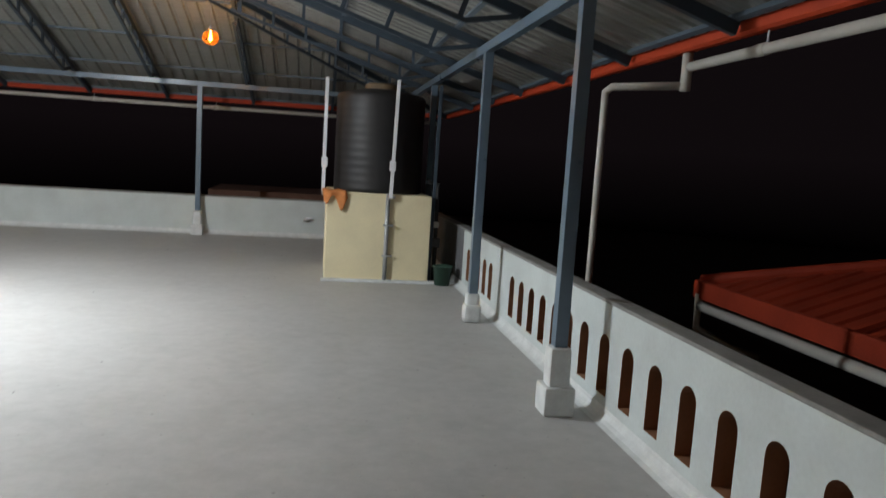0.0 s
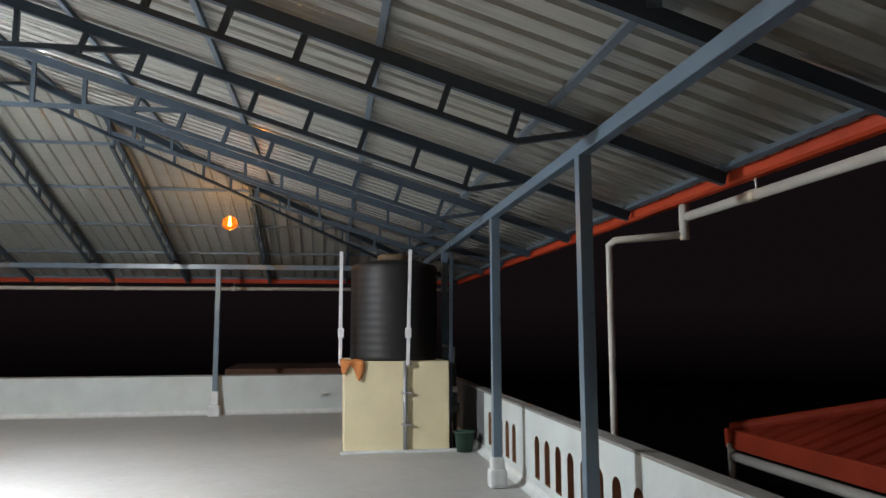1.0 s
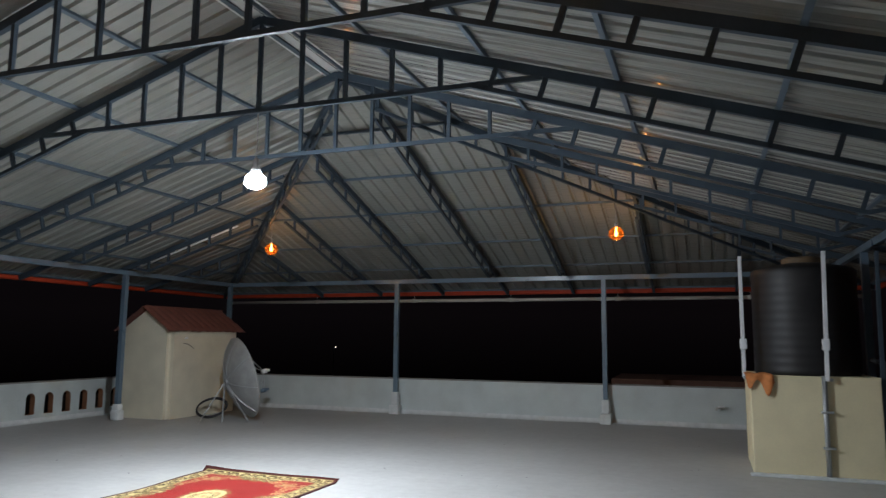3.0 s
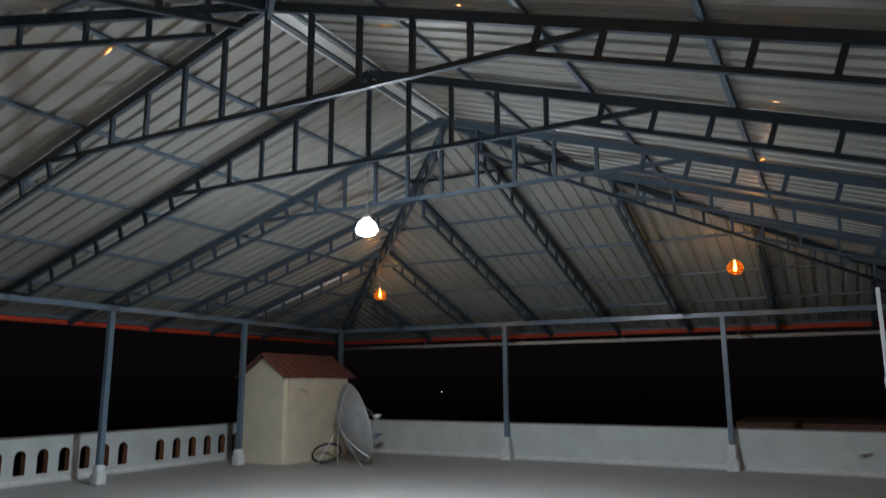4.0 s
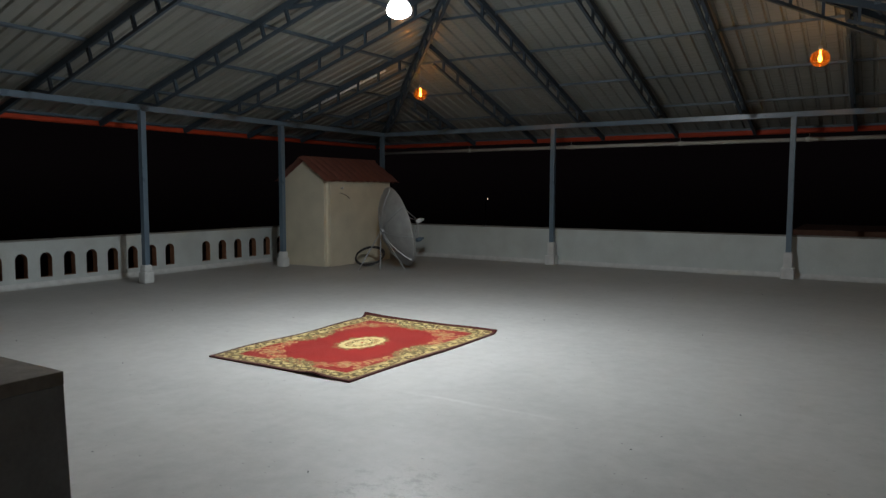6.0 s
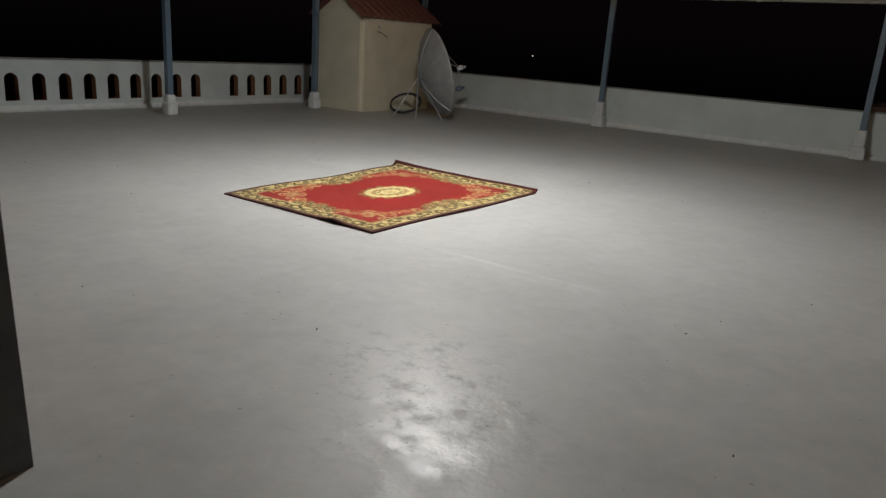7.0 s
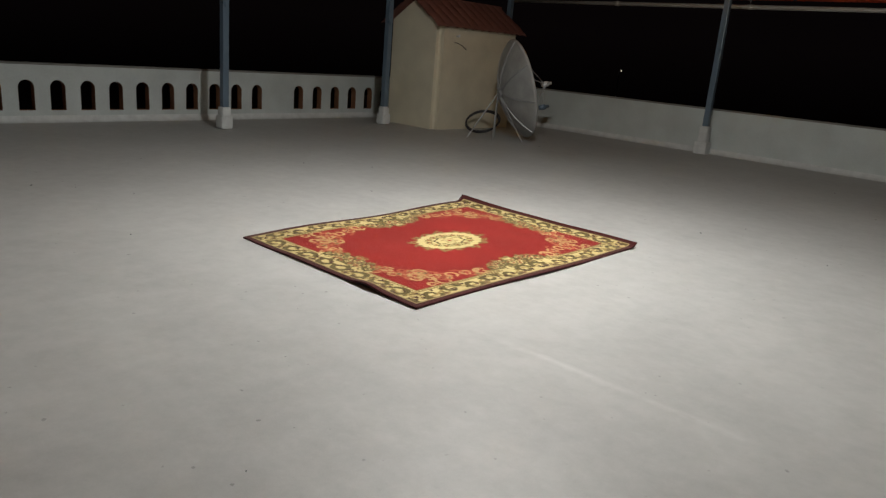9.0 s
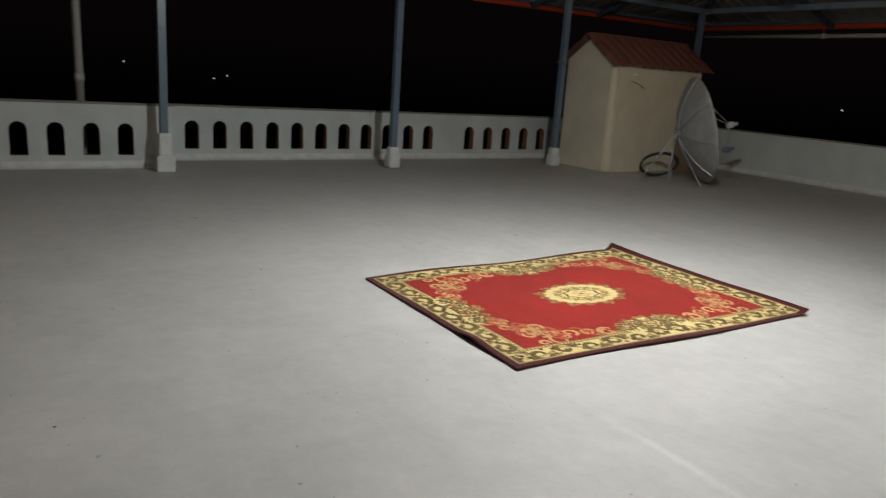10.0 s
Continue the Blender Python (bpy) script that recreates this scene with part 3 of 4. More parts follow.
part("run", pipem([(-7.5, 3.95, -3.0), (-7.5, 3.95, 2.2), (-XO - 0.07, 3.95, 2.42)], 0.05), M_PVC, dw, smooth=True)
collars(dw, [((-7.5, 3.95, 1.0), (0, 0, 1))], 0.06)

# ---- lamps ----
led = thing("led_lamp", "bright white hanging LED bulb on a long cord", "lamp", (-0.1, 6.17, 3.11))
part("cord", pipem([(0, 0, 0.24), (0, 0, 1.58)], 0.006, 6), M_CORD, led)
part("housing", lathe([(0.0, 0.25), (0.022, 0.25), (0.026, 0.17), (0.05, 0.135), (0.055, 0.09), (0.0, 0.09)], 24), M_WHITEBAR, led, "white plastic lamp housing", True)
RB = 0.11
dome = part("dome", lathe([(RB * math.cos(a), -0.62 * RB * math.sin(a)) for a in (0.0, 0.26, 0.52, 0.79, 1.05, 1.31, 1.45)] + [(0.0, -0.62 * RB)], 40), M_LED, led, "glowing white dome", True)
neck = part("frosted_neck", lathe([(RB * math.cos(a), RB * math.sin(a)) for a in (0.0, 0.26, 0.52, 0.79, 1.05)] + [(0.04, 0.105)], 40), M_LEDTOP, led, "dimmer frosted upper half", True)
# the bulb hangs a little askew
dome.rotation_euler = neck.rotation_euler = (0, -0.05, 0)


def pendant(x, y, z):
    p = thing("pendant_lamp", "round amber glass pendant lamp with a glowing filament bulb", "lamp", (x, y, z), "amber pendant lamps")
    roof = zr(max(abs(x), HALF * (y - APEX_N) / RUN_N, HALF * (APEX_S - y) / RUN_S)) + 0.02
    part("cord", pipem([(0, 0, 0.13), (0, 0, roof - z)], 0.005, 6), M_CORD, p)
    part("cap", lathe([(0, 0.16), (0.02, 0.16), (0.028, 0.10), (0.0, 0.095)], 16), M_GALV, p, "small metal lamp cap", True)
    R = 0.115
    prof = [(0.03, 0.105)] + [(R * math.cos(a), 0.105 * math.sin(a)) for a in (1.1, 0.8, 0.5, 0.2, -0.1, -0.4, -0.7, -1.0)] + [(0.05, -0.098)]
    prof = prof + [(r * 0.97, h * 0.97) for r, h in prof[::-1]]
    globe = part("globe", lathe(prof, 32), M_AMBER, p, "amber glass globe", True)
    globe.visible_shadow = False
    part("bulb", lathe([(0, 0.095), (0.011, 0.09), (0.012, 0.05), (0.024, 0.0), (0.022, -0.03), (0.0, -0.05)], 16), M_FILAMENT, p, "glowing amber bulb", True)
    return p


for x, y, z in ((2.95, 11.0, 3.14), (-3.16, 11.07, 3.13), (2.56, 1.92, 3.285), (-2.7, 1.75, 3.18)):
    pendant(x, y, z)

cd = thing("conduit", "thin white plastic conduit clipped under a rafter", "conduit")
part("run", pipem([(-6.02, 10.80, zr(6.02) - 0.058), (-3.7, 10.80, zr(3.7) - 0.058)], 0.019, 8), M_WHITEBAR, cd, smooth=True)
for d in (5.8, 5.0, 4.2):
    part("clip", boxm((-d - 0.015, 10.74, zr(d) - 0.065), (-d + 0.015, 10.825, zr(d) - 0.035)), M_PVC, cd)

# ---- rug ----
def rug():
    nu, nv = 320, 440
    W2, L2 = 0.82, 1.145
    u, v = np.meshgrid(np.linspace(-1, 1, nu), np.linspace(-1, 1, nv))
    x, y = u * W2, v * L2
    c = [np.array(p) for p in ((-1.255, 4.885), (0.345, 4.88), (0.425, 7.18), (-1.325, 7.215))]
    a, b = (u + 1) / 2, (v + 1) / 2
    px = (1 - a) * (1 - b) * c[0][0] + a * (1 - b) * c[1][0] + a * b * c[2][0] + (1 - a) * b * c[3][0]
    py = (1 - a) * (1 - b) * c[0][1] + a * (1 - b) * c[1][1] + a * b * c[2][1] + (1 - a) * b * c[3][1]
    pz = 0.014 + 0.003 * np.sin(5 * y + 2 * x) + 0.002 * np.sin(9 * x - 3 * y)
    # the far edge stands up, one corner more; the near edge has a small ripple
    lift = np.clip((y - (L2 - 0.09)) / 0.09, 0, 1)
    pz += lift ** 1.5 * (0.032 + 0.022 * np.clip((-x - 0.2) / 0.6, 0, 1))
    py -= lift ** 2 * 0.02
    pz += 0.018 * np.exp(-((x - 0.42) / 0.10) ** 2) * np.clip((-y - (L2 - 0.12)) / 0.12, 0, 1)
    px += 0.012 * np.sin(4 * y + 1) * (np.abs(u) ** 6)
    # woven pattern
    ax, ay = np.abs(x), np.abs(y)
    dx, dy = W2 - ax, L2 - ay
    d = np.minimum(dx, dy)
    red, maroon = np.array((0.25, 0.015, 0.011)), np.array((0.050, 0.008, 0.008))
    cream, gold, olive, dark, pink, rose = (np.array(q) for q in (
        (0.52, 0.42, 0.19), (0.28, 0.19, 0.065), (0.11, 0.08, 0.026), (0.035, 0.014, 0.010), (0.36, 0.085, 0.04), (0.44, 0.26, 0.11)))
    col = np.zeros(x.shape + (3,)) + red
    side = dx < dy
    s = e = np.where(side, ay, ax)
    rng = np.random.RandomState(5)

    def put(mask, q):
        col[mask] = q

    def flower(cx, cy, r, petals, outer, inner, heart, turn=0.0):
        """A stylised blossom, repeated in all four quarters."""
        px_, py_ = ax - cx, ay - cy
        rr, th = np.hypot(px_, py_) / r, np.arctan2(py_, px_) + turn
        lobe = 0.80 + 0.22 * np.cos(petals * th)
        put(rr < lobe * 1.18, outer)
        put(rr < lobe * 0.95, inner)
        put((rr < lobe * 0.9) & (np.abs(np.sin(petals * th / 2)) < 0.16) & (rr > 0.4), outer)
        put(rr < 0.34, heart)

    def scroll(cx, cy, r, way, turn, q, w=0.012):
        """A curled tendril."""
        px_, py_ = ax - cx, (ay - cy) * way
        rr, th = np.hypot(px_, py_), np.mod(np.arctan2(py_, px_) + turn, 2 * np.pi) / (2 * np.pi)
        put((np.abs(rr - r * (0.35 + 0.65 * th)) < w * (0.5 + 0.6 * th)) & (rr < r * 1.1), q)

    # sprays of rose tendrils and small blossoms round the red field, fullest in the corners
    k = 0
    while k < 34:
        cx, cy = rng.uniform(0.16, 0.61), rng.uniform(0.28, 0.93)
        lim = (cx / 0.56) ** 2.4 + (cy / 0.84) ** 2.4
        if lim < 0.93 + 0.14 * (k % 3) or (lim > 1.5 and k % 3):
            continue
        scroll(cx, cy, rng.uniform(0.035, 0.065), (-1) ** k, rng.uniform(0, 6), pink if k % 2 else rose, 0.011)
        if k % 2:
            flower(cx + 0.03, cy - 0.03, rng.uniform(0.018, 0.030), 5, pink, rose if k % 4 == 1 else gold, dark * 2, rng.uniform(0, 3))
        k += 1
    # cream clusters bulging inwards at the middle of each side
    half = np.where(side, 0.25, 0.19)
    bul = 0.185 + 0.135 * np.exp(-(e / half) ** 4) + 0.028 * np.sin(e * 47 + 1) * np.sin(e * 19)
    cl = (d < bul) & (e < half * 1.25)
    put((d < bul + 0.030) & (e < half * 1.3) & (np.sin(e * 70) > -0.2), gold * 0.8)
    put(cl, cream)
    for k in range(13):
        t = (k + 0.5) / 13
        r = rng.uniform(0.028, 0.046)
        inn = rng.uniform(0.20, 0.31)
        flower(W2 - inn, t * 0.24, r, 5 + k % 2, olive if k % 3 else red, cream if k % 2 else gold, pink if k % 2 else olive, rng.uniform(0, 3))
        flower(t * 0.19, L2 - rng.uniform(0.20, 0.31), r, 6 - k % 2, olive if k % 3 else red, cream if k % 2 else gold, olive if k % 2 else pink, rng.uniform(0, 3))
        scroll(W2 - inn + 0.03, t * 0.25, 0.045, (-1) ** k, rng.uniform(0, 6), olive, 0.007)
        scroll(t * 0.2, L2 - inn + 0.03, 0.045, (-1) ** k, rng.uniform(0, 6), olive, 0.007)
    # cream border with running olive scrolls and gold leaves
    band = d < 0.165
    put(band, cream)
    put(band & (np.abs(d - 0.105 - 0.030 * np.sin(s * 2 * np.pi / 0.34)) < 0.008), gold)
    for k in range(8):
        c = 0.075 + 0.17 * k
        w = (-1) ** k
        if c < L2 - 0.06:
            scroll(W2 - 0.103 - 0.012 * w, c, 0.068, w, 1.5 * w, olive, 0.021)
            flower(W2 - 0.103 + 0.034 * w, c + 0.085, 0.029, 4, olive, gold, dark * 2, 0.4 * k)
            flower(W2 - 0.105 - 0.03 * w, c + 0.07, 0.013, 3, olive, olive, olive, k)
        if c < W2 - 0.06:
            scroll(c, L2 - 0.103 - 0.012 * w, 0.068, w, 3.0 * w, olive, 0.021)
            flower(c + 0.085, L2 - 0.103 + 0.034 * w, 0.029, 4, olive, gold, dark * 2, 0.4 * k)
            flower(c + 0.07, L2 - 0.105 - 0.03 * w, 0.013, 3, olive, olive, olive, k)
    flower(W2 - 0.11, L2 - 0.11, 0.040, 6, gold, cream, maroon, 0.2)
    for k in range(40):
        f = rng.uniform(0, 1, 2)
        if k % 2:
            flower(W2 - 0.06 - 0.09 * f[0], f[1] * 1.1, 0.012, 3, dark * 1.6, dark * 1.6, maroon * 1.5)
        else:
            flower(f[1] * 0.8, L2 - 0.06 - 0.09 * f[0], 0.012, 3, dark * 1.6, dark * 1.6, maroon * 1.5)
    # beaded guard stripe
    edge = (d > 0.158) & (d < 0.186) & (e > 0.24)
    put(edge, gold * 0.75)
    put(edge & (np.abs(d - 0.172) < 0.007) & (np.mod(s, 0.024) < 0.013), cream)
    # centre medallion: cream oval, wreath of blossoms, ragged gold rim
    m = np.hypot(x / 0.187, y / 0.275)
    th = np.arctan2(y / 0.275, x / 0.187)
    rag = 1.08 + 0.10 * np.sin(14 * th) + 0.06 * np.sin(9 * th + 1)
    put(m < rag * 1.06, gold * 0.8)
    put((m < rag * 1.06) & (np.sin(28 * th) * np.sin(22 * m) > 0.3) & (m > 0.9), red)
    put(m < 0.97 + 0.03 * np.sin(20 * th), cream)
    for k in range(7):
        a = math.radians(90 * k / 6)
        flower(0.118 * math.cos(a), 0.176 * math.sin(a), 0.026, 5, olive if k % 2 else gold, gold if k % 2 else cream, pink if k % 2 else olive, k)
    put((np.abs(m - 0.44 - 0.03 * np.sin(8 * th)) < 0.035), olive)
    flower(0, 0, 0.052, 6, gold, cream, pink)
    # maroon binding
    put(d < 0.041, maroon)
    put((d > 0.041) & (d < 0.047), cream * 0.6)
    tone = 1 + 0.10 * np.sin(7 * x + 3 * np.sin(5 * y)) * np.sin(6 * y)
    col *= (tone * (0.92 + 0.16 * np.random.rand(*x.shape)))[..., None]
    co = np.stack((px, py, pz), -1).reshape(-1, 3)
    i = (np.arange(nv - 1)[:, None] * nu + np.arange(nu - 1)).ravel()
    quads = np.stack((i, i + 1, i + nu + 1, i + nu), -1)
    me = bpy.data.meshes.new("rug")
    me.from_pydata(co.tolist(), [], quads.tolist())
    at = me.color_attributes.new("weave", "FLOAT_COLOR", "POINT")
    at.data.foreach_set("color", np.concatenate((col.reshape(-1, 3), np.ones((nu * nv, 1))), 1).astype(np.float32).ravel())
    me.shade_smooth()
    m = bpy.data.materials.new("woven_rug")
    m.use_nodes = True
    nt = m.node_tree
    p = nt.nodes["Principled BSDF"]
    p.inputs["Roughness"].default_value = 0.95
    p.inputs["Specular IOR Level"].default_value = 0.15
    p.inputs["Sheen Weight"].default_value = 0.15
    vc = nt.nodes.new("ShaderNodeVertexColor")
    vc.layer_name = "weave"
    nt.links.new(vc.outputs[0], p.inputs["Base Color"])
    tc = nt.nodes.new("ShaderNodeTexCoord")
    n = nt.nodes.new("ShaderNodeTexNoise")
    n.inputs["Scale"].default_value = 260
    nt.links.new(tc.outputs["Object"], n.inputs["Vector"])
    bp = nt.nodes.new("ShaderNodeBump")
    bp.inputs["Strength"].default_value, bp.inputs["Distance"].default_value = 0.5, 0.004
    nt.links.new(n.outputs[0], bp.inputs["Height"])
    nt.links.new(bp.outputs[0], p.inputs["Normal"])
    me.materials.append(m)
    ob = new("rug", me)
    sol = ob.modifiers.new("pile", "SOLIDIFY")
    sol.thickness, sol.offset = 0.010, -1
    return tagged(ob, "red and gold oriental rug with maroon binding, one edge curled up", "rug")


rug()

# ---- water tank on its plinth ----
TX, TY = 5.33, 10.12
pl = thing("tank_plinth", "cream plastered masonry plinth under the water tank", "plinth", (0, 0, 0))
part("body", boxm((4.64, 9.46, 0), (6.0, 10.8, 1.15), 0.015), M_CREAM, pl)
part("conduit", pipem([(5.42, 9.43, 0.02), (5.42, 9.43, 1.16)], 0.028), M_GALV, pl, "grey conduit fixed to the plinth", True)
for z in (0.35, 0.75):
    part("clip", boxm((5.375, 9.40, z - 0.012), (5.50, 9.455, z + 0.012)), M_GALV, pl)
part("foot_slab", boxm((4.60, 9.37, 0), (6.36, 9.455, 0.035), 0.01), M_PEDESTAL, pl, "low grey cement footing")
tank = thing("water_tank", "black ribbed plastic water tank on a cream plinth", "water tank", (TX, TY, 1.15))
prof = [(0.0, 0.0), (0.585, 0.0), (0.60, 0.02)]
for k in range(11):
    z = 0.06 + k * 0.105
    prof += [(0.60, z), (0.5975, z + 0.02), (0.5967, z + 0.04), (0.5975, z + 0.06), (0.60, z + 0.08)]
prof += [(0.602, 1.22), (0.60, 1.27), (0.57, 1.30), (0.30, 1.36), (0.24, 1.37), (0.0, 1.37)]
part("body", lathe(prof, 56), M_TANK, tank, smooth=True)
part("lid", lathe([(0.0, 1.455), (0.2, 1.45), (0.235, 1.43), (0.235, 1.37), (0.0, 1.37)], 32), M_LID, tank, "dusty brown screw-on lid")
for x, y in ((4.59, 9.72), (5.45, 9.40), (6.03, 9.6)):
    b = tagged(link("tank_guard_bar", barm((x, y, 0.0 if x > 6 else 1.10), (x + (0.0 if x < 5 else 0.03), y, 2.60), 0.045, 0.03, (0, 1, 0), 0.004), M_WHITEBAR if x < 6 else M_STEELDARK), "painted flat steel bar standing beside the water tank", "bar", "bars round the tank")
    if x < 6:
        part("clip", boxm((x - 0.035, y - 0.03, 1.45), (x + 0.045, y + 0.03, 1.58), 0.012), M_WHITEBAR, b)
        b2 = part("bracket", boxm((x - 0.02, min(y, 9.455), 1.10), (x + 0.06, max(y, 9.47), 1.13)), M_GALV, b)

# cloth hung over the plinth's corner
bm = bmesh.new()
rows = []
for i in range(9):
    t = i / 8
    row = []
    for j in range(13):
        a = j / 12
        x = 4.575 + 0.30 * a
        fold = 0.012 * math.sin(a * 11 + 2 * t)
        edge = 0.05 + 0.13 * math.exp(-((a - 0.10) / 0.16) ** 2) + 0.21 * math.exp(-((a - 0.74) / 0.20) ** 2)
        if t < 0.3:
            row.append(bm.verts.new((x, 9.60 - 0.16 * t / 0.3, 1.165 + fold * 0.6 + 0.012)))
        else:
            row.append(bm.verts.new((x + 0.03 * t, 9.435 + fold - 0.004, 1.165 - edge * (t - 0.3) / 0.7)))
    rows.append(row)
for q, w in zip(rows, rows[1:]):
    for k in range(12):
        bm.faces.new((q[k], q[k + 1], w[k + 1], w[k]))
ob = link("hanging_cloth", bm, M_CLOTH, True)
sol = ob.modifiers.new("thickness", "SOLIDIFY")
sol.thickness = 0.012
tagged(ob, "crumpled orange-brown cloth hung over the plinth corner", "cloth")

sup = thing("supply_pipe", "black supply pipe with a valve beside the tank plinth", "pipe")
part("run", pipem([(6.12, 9.75, 0.0), (6.12, 9.75, 1.3), (5.98, 9.85, 1.34)], 0.03), M_BLACK, sup, smooth=True)
part("valve", boxm((6.07, 9.69, 0.45), (6.18, 9.80, 0.58), 0.02), M_BLACK, sup)
part("valve", boxm((6.085, 9.70, 0.72), (6.155, 9.79, 0.80), 0.015), M_PVC, sup, "white valve body")
tagged(link("bucket", lathe([(0, 0.0), (0.10, 0.0), (0.13, 0.24), (0.14, 0.24), (0.14, 0.255), (0.122, 0.255), (0.092, 0.012), (0, 0.012)], 24, (6.18, 9.38, 0)), M_GREEN, True), "small dark green plastic bucket on the floor", "bucket")

# tap on the plain parapet
tap = thing("tap", "small white plastic tap on the parapet wall", "tap", (4.39, WALL_N, 0.36))
part("spout", pipem([(0, 0.0, 0), (0, -0.10, 0), (-0.08, -0.12, 0.01), (-0.10, -0.12, -0.03)], 0.02), M_PVC, tap, smooth=True)
part("handle", boxm((-0.07, -0.135, 0.016), (0.05, -0.085, 0.045), 0.008), M_WHITEBAR, tap)

# ---- small hut with a tiled gable roof ----
HX0, HX1, HY0, HY1, HE, HP = -6.55, -5.36, 11.15, 13.25, 1.66, 2.06
hut = thing("roof_hut", "small cream plastered hut with a clay tile gable roof", "hut")
bm = bmesh.new()
xm = (HX0 + HX1) / 2
sec = [(HX0, 0), (HX1, 0), (HX1, HE), (xm, HP), (HX0, HE)]
rows = [[bm.verts.new((x, y, z)) for x, z in sec] for y in (HY0, HY1)]
for k in range(5):
    bm.faces.new((rows[0][k], rows[0][(k + 1) % 5], rows[1][(k + 1) % 5], rows[1][k]))
bm.faces.new(rows[0])
bm.faces.new(rows[1])
bmesh.ops.bevel(bm, geom=[e for e in bm.edges if abs(e.verts[0].co.z - e.verts[1].co.z) > 1], offset=0.09, segments=5, affect="EDGES")
part("wall", bm, M_HUT, hut)
hutroof = part("roof", boxm((xm - 0.03, HY0 - 0.07, HP + 0.03), (xm + 0.03, HY1 + 0.16, HP + 0.085), 0.02), M_TILE, hut, "clay ridge tiles")
slope_len = math.hypot(HX1 + 0.20 - xm, (HP - HE) * (HX1 + 0.20 - xm) / (HX1 - xm))
ang = math.atan2(HP - HE, HX1 - xm)


def tile_mesh():
    bm = bmesh.new()
    rows = []
    for y0, z0 in ((0.0, 0.022), (0.30, 0.0)):
        top = [bm.verts.new((y0, -0.11 + 0.22 * k / 6, z0 + 0.014 + 0.016 * abs(math.sin(math.pi * k / 6)))) for k in range(7)]
        bot = [bm.verts.new((y0, -0.11 + 0.22 * k / 6, z0 + 0.016 * abs(math.sin(math.pi * k / 6)))) for k in range(7)]
        rows.append((top, bot))
    (t0, b0), (t1, b1) = rows
    for k in range(6):
        bm.faces.new((t0[k], t1[k], t1[k + 1], t0[k + 1]))
        bm.faces.new((b0[k], b0[k + 1], b1[k + 1], b1[k]))
        bm.faces.new((t1[k], b1[k], b1[k + 1], t1[k + 1]))
        bm.faces.new((t0[k], t0[k + 1], b0[k + 1], b0[k]))
    bmesh.ops.recalc_face_normals(bm, faces=bm.faces)
    me = bpy.data.meshes.new("tile")
    bm.to_mesh(me)
    bm.free()
    me.materials.append(M_TILE)
    return me


tile = tile_mesh()
for s in (-1, 1):
    for i in range(3):
        for j in range(11):
            o = new("tile", tile)
            o.parent = hutroof
            along = 0.0 + i * 0.25
            ja = random.uniform(-0.008, 0.008)
            base = Vector((xm + s * math.cos(ang) * along, HY0 - 0.02 + j * 0.215 + ja, HP + 0.02 - math.sin(ang) * along + 0.012))
            o.matrix_basis = Matrix.Translation(base) @ pose(0, 0, 0, 0, 0, 0 if s > 0 else 180) @ pose(0, 0, 0, 0, math.degrees(ang) + random.uniform(-1, 1), random.uniform(-1.2, 1.2))
# the hook's glint is put into white paint and a thicker rod
part("hook", pipem([(HX1 + 0.001, 11.55, 1.52), (HX1 + 0.05, 11.55, 1.52), (HX1 + 0.05, 11.55, 1.55)], 0.017, 8), M_WHITEBAR, hut, "small metal hook, painted white for its glint")
part("cable", pipem([(HX1 + 0.012, 11.5 + 0.3 * t, 1.42 - 0.10 * t * t) for t in [k / 8 for k in range(9)]], 0.006, 6), M_BLACK, hut, "short dark cable on the plaster")

# ---- satellite dish ----
dish = thing("satellite_dish", "grey mesh satellite dish seen from behind on a tube stand", "satellite dish", (-4.12, 11.66, 0.0))
view = Vector((-7.3, 9.6, 0)).normalized()
right = Vector((view.y, -view.x, 0))
nrm = (right * 0.90 + view * 0.29 + Vector((0, 0, 0.24))).normalized()
rot = nrm.to_track_quat("Z", "Y").to_matrix().to_4x4()
ctr = Vector((-0.03, 0, 0.775))
R = 0.77
prof = [(R * t, 0.30 * t * t - 0.22) for t in (0, 0.2, 0.4, 0.6, 0.8, 0.95, 1.0)]
bm = lathe(prof + [(R * t, 0.30 * t * t - 0.235) for t in (1.0, 0.95, 0.8, 0.6, 0.4, 0.2, 0)], 48)
bm.transform(Matrix.Translation(ctr) @ rot)
part("reflector", bm, M_DISH, dish, smooth=True)
for k in range(8):
    a = k * math.pi / 4 + 0.2
    pts = [(0.98 * R * t * math.cos(a), 0.98 * R * t * math.sin(a), 0.30 * t * t - 0.25) for t in (0.1, 0.35, 0.6, 0.8, 1.0)]
    part("rib", pipem([ctr + rot @ Vector(p) for p in pts], 0.011, 6), M_GALV, dish)
tip = ctr + rot @ Vector((0, 0, 0.50))
for k in range(3):
    a = k * 2 * math.pi / 3 + 0.5
    part("feed_strut", pipem([ctr + rot @ Vector((R * 0.95 * math.cos(a), R * 0.95 * math.sin(a), 0.06)), tip], 0.008, 6), M_GALV, dish)
bm = lathe([(0, -0.05), (0.035, -0.05), (0.045, 0.0), (0.045, 0.05), (0.025, 0.055), (0.025, 0.11), (0, 0.11)], 16)
bm.transform(Matrix.Translation(tip) @ rot)
part("feed_horn", bm, M_WHITEBAR, dish, "white feed horn", True)
low_feed = tip + Vector((0, 0, -0.36))
part("feed_arm", pipem([tip, low_feed], 0.008, 6), M_GALV, dish)
bm = lathe([(0, -0.05), (0.035, -0.05), (0.045, 0.0), (0.045, 0.05), (0.025, 0.055), (0.025, 0.11), (0, 0.11)], 16)
bm.transform(Matrix.Translation(low_feed) @ rot)
part("feed_horn", bm, M_STEEL, dish, "grey feed horn", True)
